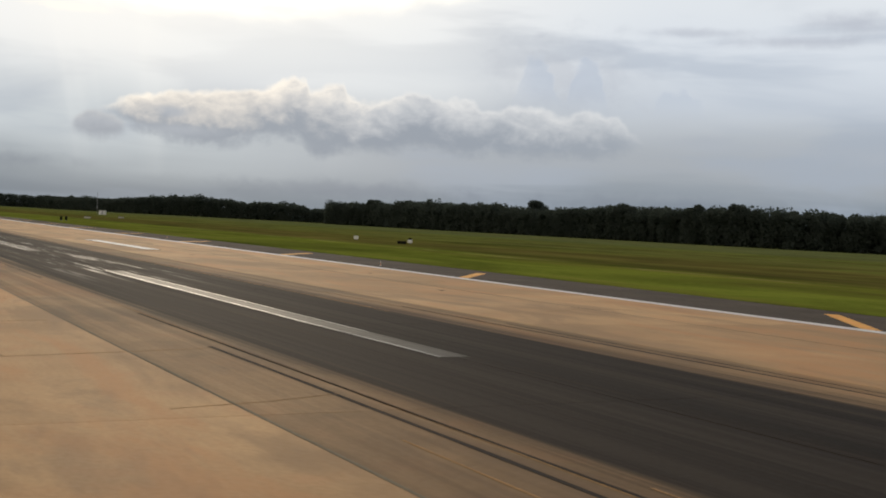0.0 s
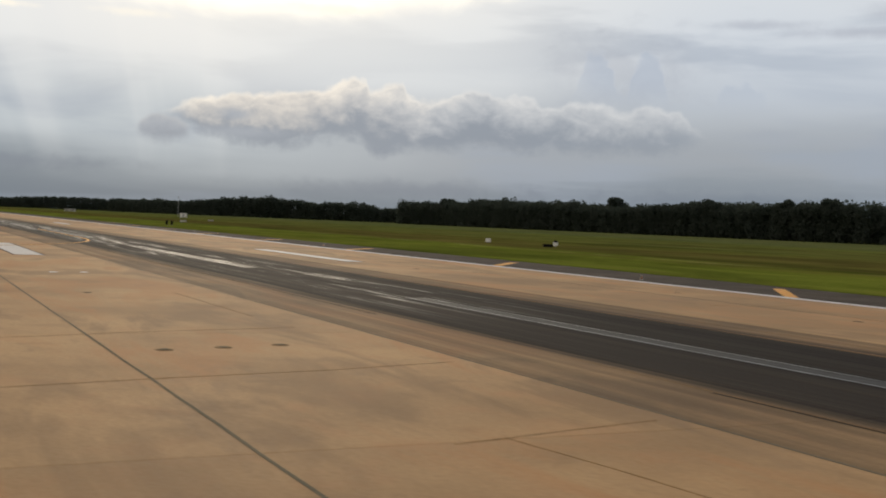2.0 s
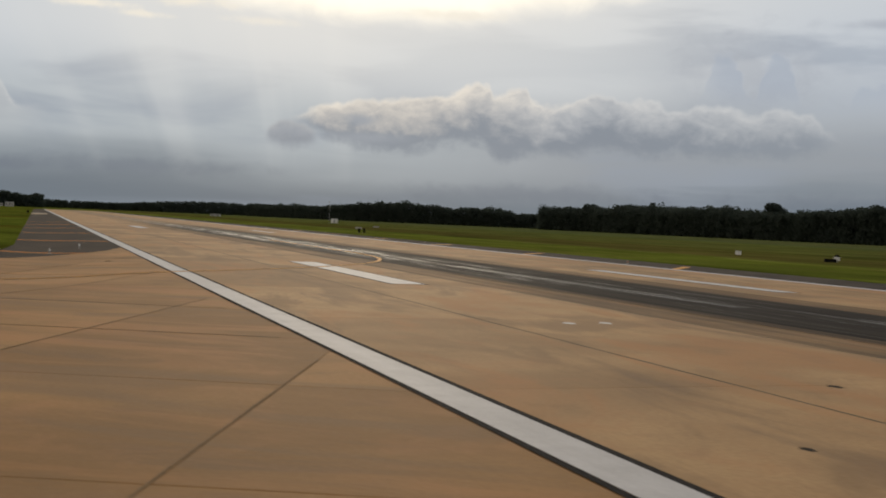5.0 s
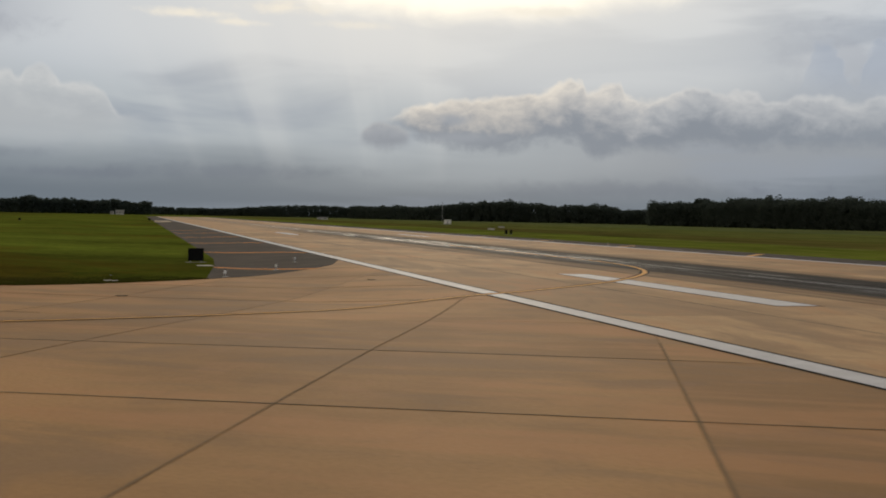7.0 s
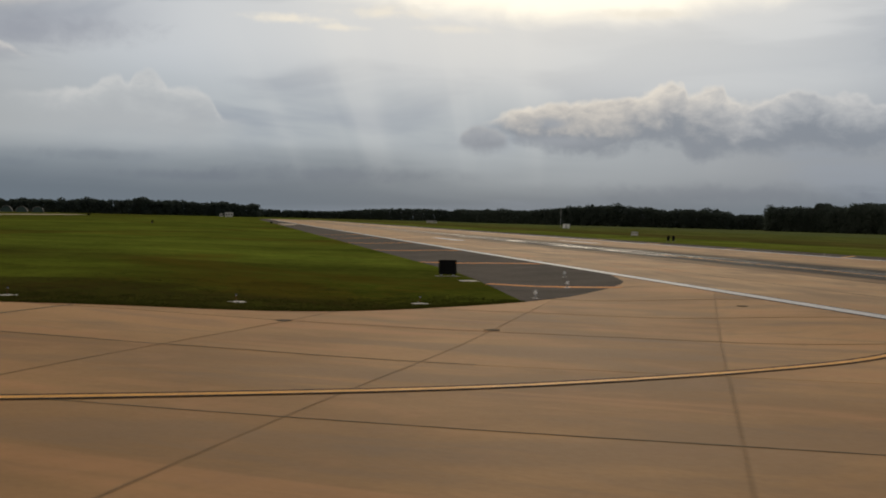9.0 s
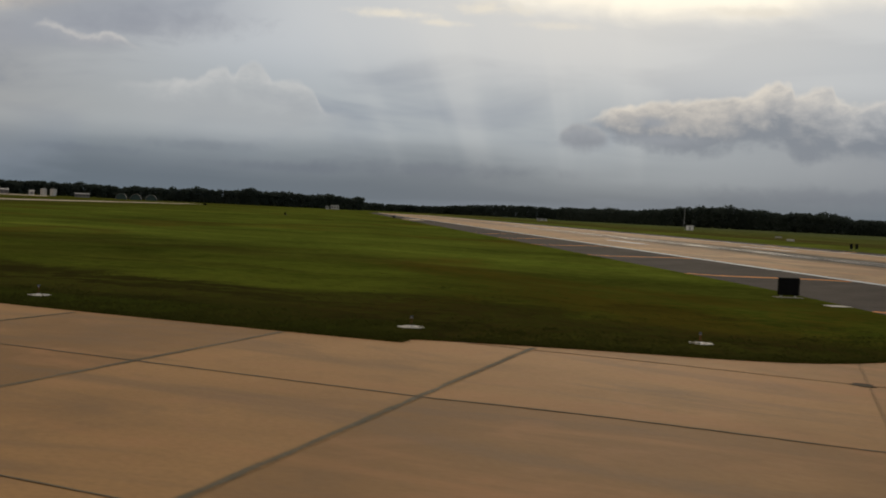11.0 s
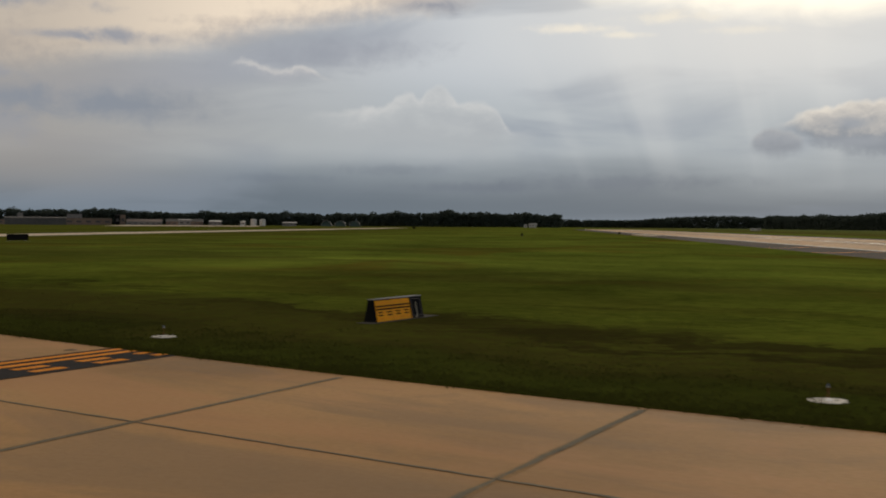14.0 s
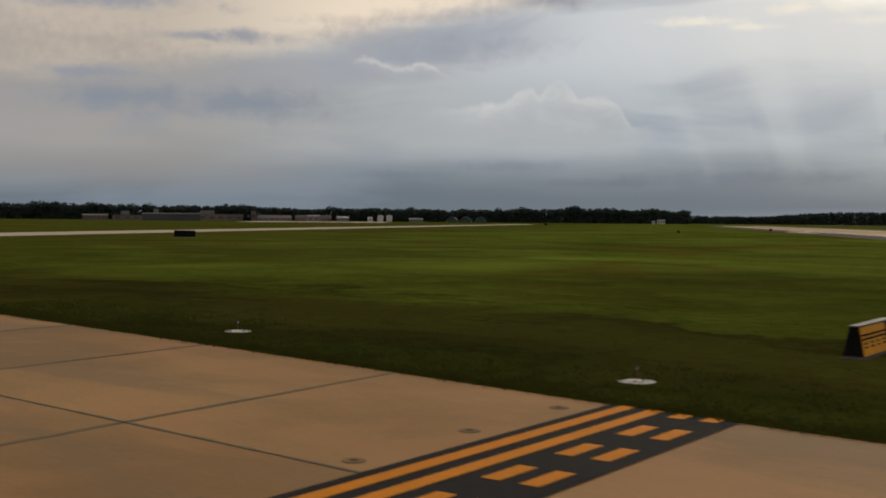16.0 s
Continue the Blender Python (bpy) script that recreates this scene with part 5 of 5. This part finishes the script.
# low cabinets in the far grass
t = thing("cable_cabinet", "low dark cable cabinet in the far grass", "cabinet", pose(73.4, 170.4, 0.02, 0, 0, -20))
part("body", box(bmesh.new(), -0.75, 0.75, -0.35, 0.35, 0.0, 0.42, 0.04), M_DARK_METAL, t)
part("lid", box(bmesh.new(), -0.79, 0.79, -0.39, 0.39, 0.41, 0.47, 0.015), M_DARK_METAL, t)
t = thing("instrument_box", "white instrument box with a dark cap on a short post", "cabinet", pose(75.8, 172.0, 0.02, 0, 0, -20))
part("post", tube(bmesh.new(), 0, 0, -0.02, 0.35, 0.06, 0.06, 10), M_GREY_METAL, t)
part("body", box(bmesh.new(), -0.36, 0.36, -0.25, 0.25, 0.2, 0.72, 0.04), M_WHITE_METAL, t)
part("cap", box(bmesh.new(), -0.28, 0.28, -0.2, 0.2, 0.71, 1.05, 0.05), M_DARK_METAL, t, "dark cap")
t = thing("instrument_box", "small white box in the far grass", "cabinet", pose(77.8, 198.4, 0.02, 0, 0, -20))
part("body", box(bmesh.new(), -0.42, 0.42, -0.3, 0.3, 0.0, 0.62, 0.04), M_WHITE_METAL, t)
part("lid", box(bmesh.new(), -0.46, 0.46, -0.34, 0.34, 0.6, 0.66, 0.015), M_WHITE_METAL, t)
for x, y, w in ((96.6, 469.3, 2.4), (65.0, 381.8, 2.0)):
    t = thing("marker_panel", "low white panel in the far grass", "marker", pose(x, y, 0.02, 0, 0, -15), "white marker panels")
    part("panel", box(bmesh.new(), -w / 2, w / 2, -0.05, 0.05, 0.1, 0.65, 0.02), M_OFF_WHITE, t)
    for sx in (-1, 1):
        part("leg", tube(bmesh.new(), sx * w * 0.4, 0, -0.02, 0.15, 0.03, 0.03, 8), M_GREY_METAL, t)


def glide_hut(x, y, rz):
    t = thing("antenna_hut", "white equipment hut with a tall lattice mast", "hut", pose(x, y, 0.02, 0, 0, rz))
    part("wall", box(bmesh.new(), -2.1, 2.1, -1.5, 1.5, 0.0, 2.7, 0.05), M_WHITE_METAL, t, "white hut walls")
    part("roof", box(bmesh.new(), -2.3, 2.3, -1.7, 1.7, 2.68, 2.86, 0.04), M_ROOF, t)
    part("door", box(bmesh.new(), -0.45, 0.45, -1.55, -1.48, 0.1, 2.1, 0.01), M_GREY_METAL, t)
    bm = bmesh.new()
    for k in range(3):
        a = k * 2.094
        rod(bm, (-3.4 + 0.35 * math.cos(a), 0.35 * math.sin(a), -0.1), (-3.4 + 0.2 * math.cos(a), 0.2 * math.sin(a), 13.5), 0.035)
    for n in range(13):
        r = 0.35 - 0.15 * n / 13
        for k in range(3):
            a, b = k * 2.094, (k + 1) * 2.094
            rod(bm, (-3.4 + r * math.cos(a), r * math.sin(a), n), (-3.4 + r * math.cos(b), r * math.sin(b), n + 1.0), 0.015, 5)
    mast = part("mast", bm, M_GREY_METAL, t, "thin white lattice mast")
    for z in (5.0, 9.0, 12.6):
        part("antenna", box(bmesh.new(), -3.75, -3.05, -0.3, -0.15, z, z + 0.25, 0.03), M_GREY_METAL, mast, "grey antenna element")


glide_hut(145.3, 725.0, -17)


# ---- far buildings ----
def at(px_az, dist, base=(-82.1, 108.5)):
    a = radians(px_az)
    return base[0] - dist * math.sin(a), base[1] + dist * math.cos(a)


def building(name, label, az0, az1, dist, h, wall, roof, windows=0, pitch=0.0, deep=18.0):
    """A block that spans two azimuths at a distance, with its roof and openings."""
    (x0, y0), (x1, y1) = at(az0, dist), at(az1, dist)
    w = math.hypot(x1 - x0, y1 - y0)
    rz = math.degrees(math.atan2(y1 - y0, x1 - x0))
    t = thing(name, label, "building", pose((x0 + x1) / 2, (y0 + y1) / 2, 0.0, 0, 0, rz), "airfield buildings")
    part("wall", box(bmesh.new(), -w / 2, w / 2, 0, deep, -0.2, h, 0.06), wall, t)
    bm = bmesh.new()
    if pitch:
        pts = [(-w / 2 - 0.4, -0.5, h - 0.1), (w / 2 + 0.4, -0.5, h - 0.1), (w / 2 + 0.4, deep + 0.5, h - 0.1), (-w / 2 - 0.4, deep + 0.5, h - 0.1), (-w / 2 - 0.4, deep / 2, h + pitch), (w / 2 + 0.4, deep / 2, h + pitch)]
        vs = [bm.verts.new(p) for p in pts]
        for q in ((0, 1, 5, 4), (2, 3, 4, 5), (3, 0, 4), (1, 2, 5), (3, 2, 1, 0)):
            bm.faces.new([vs[i] for i in q])
    else:
        box(bm, -w / 2 - 0.3, w / 2 + 0.3, -0.3, deep + 0.3, h - 0.02, h + 0.5, 0.05)
    part("roof", bm, roof, t)
    for k in range(windows):
        x = -w / 2 + w * (k + 0.5) / windows
        win = part("window", box(bmesh.new(), x - w / windows * 0.22, x + w / windows * 0.3, -0.12, 0.05, h * 0.35, h * 0.66, 0.02), M_WINDOW, t)
        part("frame", box(bmesh.new(), x - w / windows * 0.33, x + w / windows * 0.33, -0.16, 0.02, h * 0.31, h * 0.35, 0.01), wall, win)
    return t


B = 1500.0
M_TAN_ROOF = plain("brownish_sheet_roof", (0.17, 0.135, 0.115), 0.7, grain=0.3)
building("low_hall", "long brownish airfield hall with a low roof", 28.3, 27.1, B, 6.0, M_TAN_WALL, M_TAN_ROOF, 7, 1.5)
building("brick_shed", "small reddish brown airfield shed", 26.9, 25.1, B - 40, 6.0, M_TAN_WALL, M_DARK_ROOF, 4)
building("control_block", "small pale tower block among sheds", 26.5, 26.1, B - 20, 11.5, M_GREY_WALL, M_DARK_ROOF, 2)
building("dark_hangar", "long dark grey hangar with a flat roof", 25.5, 22.7, B - 120, 8.0, plain("dark_hangar_cladding", (0.07, 0.07, 0.07), 0.8, grain=0.4), M_DARK_ROOF, 9, 1.2)
building("water_tower_block", "narrow pale tower beside the hangar", 24.95, 24.7, B, 14.0, M_GREY_WALL, M_ROOF, 1)
building("tan_terminal", "long tan masonry building with small windows", 24.6, 20.6, B, 8.0, M_TAN_WALL, M_TAN_ROOF, 9)
building("grey_block", "tall grey block above the tan building", 22.7, 22.0, B + 30, 13.5, M_GREY_WALL, M_DARK_ROOF, 3)
building("dark_tower", "narrow dark tower at the building's end", 20.45, 20.22, B - 5, 12.5, M_DARK_METAL, M_DARK_ROOF, 1)
building("tan_block", "tan stair block beside a dark tower", 20.2, 19.95, B, 13.0, M_TAN_WALL, M_DARK_ROOF, 1)
building("grey_hangar", "wide grey hangar with a pitched brownish roof", 19.9, 18.2, B, 4.5, M_GREY_WALL, M_TAN_ROOF, 6, 3.4)
building("brown_hall", "low brown hall with a pale roof section", 18.0, 16.2, B, 5.0, M_TAN_WALL, M_DARK_ROOF, 7, 3.5)
building("grey_annex", "grey roofed annex of the brown hall", 17.4, 16.8, B - 30, 7.2, M_GREY_WALL, M_ROOF, 2, 1.0)
building("white_office", "small office with a white roof", 15.9, 15.3, B, 5.5, M_GREY_WALL, M_OFF_WHITE, 3, 1.5)
building("white_shed", "small white shed on the apron", 14.35, 14.1, B - 60, 5.2, M_OFF_WHITE, M_ROOF, 1, 1.2)
building("store", "low pale store behind the apron", 12.25, 11.55, B, 4.5, M_GREY_WALL, M_ROOF, 4, 1.0)
building("white_hall", "white hall far beyond the runway's end", -0.25, -0.65, 1780, 6.5, M_OFF_WHITE, M_ROOF, 3)
building("white_hall", "white hut far beyond the runway's end", 0.0, -0.16, 1770, 4.5, M_OFF_WHITE, M_ROOF, 1)
building("field_hut", "small white hut across the runway", -11.45, -11.95, 1080, 1.9, M_OFF_WHITE, M_ROOF, 2)

for az in (13.7, 13.25):
    x, y = at(az, B)
    t = thing("storage_tank", "white cylindrical storage tank", "tank", pose(x, y, 0.0), "storage tanks")
    part("shell", tube(bmesh.new(), 0, 0, -0.1, 8.6, 3.9, 3.9, 40), M_OFF_WHITE, t)
    part("roof", tube(bmesh.new(), 0, 0, 8.55, 9.4, 4.0, 0.6, 40), M_ROOF, t)
    part("ladder", box(bmesh.new(), -0.3, 0.3, -4.1, -3.85, 0.0, 9.0, 0.02), M_GREY_METAL, t)
for az in (10.05, 9.35, 8.6):
    x, y = at(az, B)
    t = thing("hoop_shelter", "arched aircraft shelter with a dark opening", "shelter", pose(x, y, 0.0, 0, 0, 8), "arched shelters")
    for r0, r1, mat, name, d0 in ((7.0, 7.5, M_GREY_WALL, "arch", 0.0), (0.0, 6.9, plain("dark_green_curtain", (0.05, 0.08, 0.075), 0.9), "curtain", 1.2)):
        bm = bmesh.new()
        pts = [(math.cos(math.pi * k / 20), math.sin(math.pi * k / 20)) for k in range(21)]
        outer = [[bm.verts.new((r1 * c, d, r1 * s * 1.05)) for c, s in pts] for d in (d0, d0 + (14.0 if r0 else 0.3))]
        inner = [[bm.verts.new((max(r0, 0.01) * c, d, max(r0, 0.01) * s * 1.05)) for c, s in pts] for d in (d0, d0 + (14.0 if r0 else 0.3))]
        for k in range(20):
            bm.faces.new((outer[0][k], outer[0][k + 1], outer[1][k + 1], outer[1][k]))
            bm.faces.new((inner[0][k], outer[0][k], outer[0][k + 1], inner[0][k + 1])[::-1])
            bm.faces.new((inner[1][k], inner[1][k + 1], outer[1][k + 1], outer[1][k])[::-1])
            if r0:
                bm.faces.new((inner[0][k], inner[1][k], inner[1][k + 1], inner[0][k + 1]))
        bmesh.ops.recalc_face_normals(bm, faces=bm.faces)
        part(name, bm, mat, t)
(ax, ay), (bx, by) = at(21.0, 1080), at(13.4, 1180)
apron = tagged(new("apron", mesh_from(prism(bmesh.new(), [(ax, ay), (bx, by), (bx - 90, by + 380), (ax - 120, ay + 380)], -0.1, 0.06), "apron", M_PALE)),
               "pale concrete apron before the far buildings", "apron", kind="structure")


# ---- grass blades along the pavement and over the near turf ----
def blades():
    rng = np.random.default_rng(11)
    pts, hs = [], []
    edge = np.array(densify([p for p in TAXI_EDGE if p[0] > -112], 0.25))
    d = np.gradient(edge, axis=0)
    nrm = np.stack([d[:, 1], -d[:, 0]], 1)
    nrm /= np.linalg.norm(nrm, axis=1)[:, None]
    if inside(*(edge[40] + nrm[40] * 2), PAVED):
        nrm = -nrm
    # a fringe that hangs over the edge
    n = 30000
    k = rng.integers(0, len(edge), n)
    pts.append(edge[k] + nrm[k] * rng.exponential(0.35, n)[:, None] - nrm[k] * 0.05 + rng.normal(0, 0.12, (n, 2)))
    hs.append(rng.uniform(0.02, 0.07, n))
    # clumps over the turf behind
    m = 3800
    k = rng.integers(0, len(edge), m)
    back = 0.2 + rng.exponential(4.5, m)
    centre = edge[k] + nrm[k] * back[:, None]
    per = 15
    spread = rng.uniform(0.1, 0.55, m)
    c = np.repeat(centre, per, 0) + rng.normal(size=(m * per, 2)) * np.repeat(spread, per)[:, None]
    pts.append(c)
    hs.append(np.repeat(rng.uniform(0.02, 0.06, m) * (0.6 + 0.6 * (back < 5)), per) * rng.uniform(0.6, 1.3, m * per))
    p, h = np.concatenate(pts), np.concatenate(hs)
    keep = np.array([not inside(x, y, PAVED) or i < 9000 for i, (x, y) in enumerate(p)])
    p, h = p[keep], h[keep]
    n = len(p)
    a = rng.random(n) * 2 * math.pi
    w = rng.uniform(0.012, 0.03, n)
    side = np.stack([np.cos(a) * w, np.sin(a) * w, np.zeros(n)], 1)
    lean = np.stack([rng.normal(0, 0.45, n) * h, rng.normal(0, 0.45, n) * h, h], 1)
    base = np.stack([p[:, 0], p[:, 1], [0.012 + fall(x, y) for x, y in p]], 1)
    v = np.stack([base - side, base + side, base + lean + side * 0.25, base + lean - side * 0.25], 1).reshape(-1, 3)
    return tagged(new("grass_blades", quads_mesh("grass_blades", v, M_BLADE)), "green grass tufts along the concrete edge", "grass", kind="stuff")


blades()
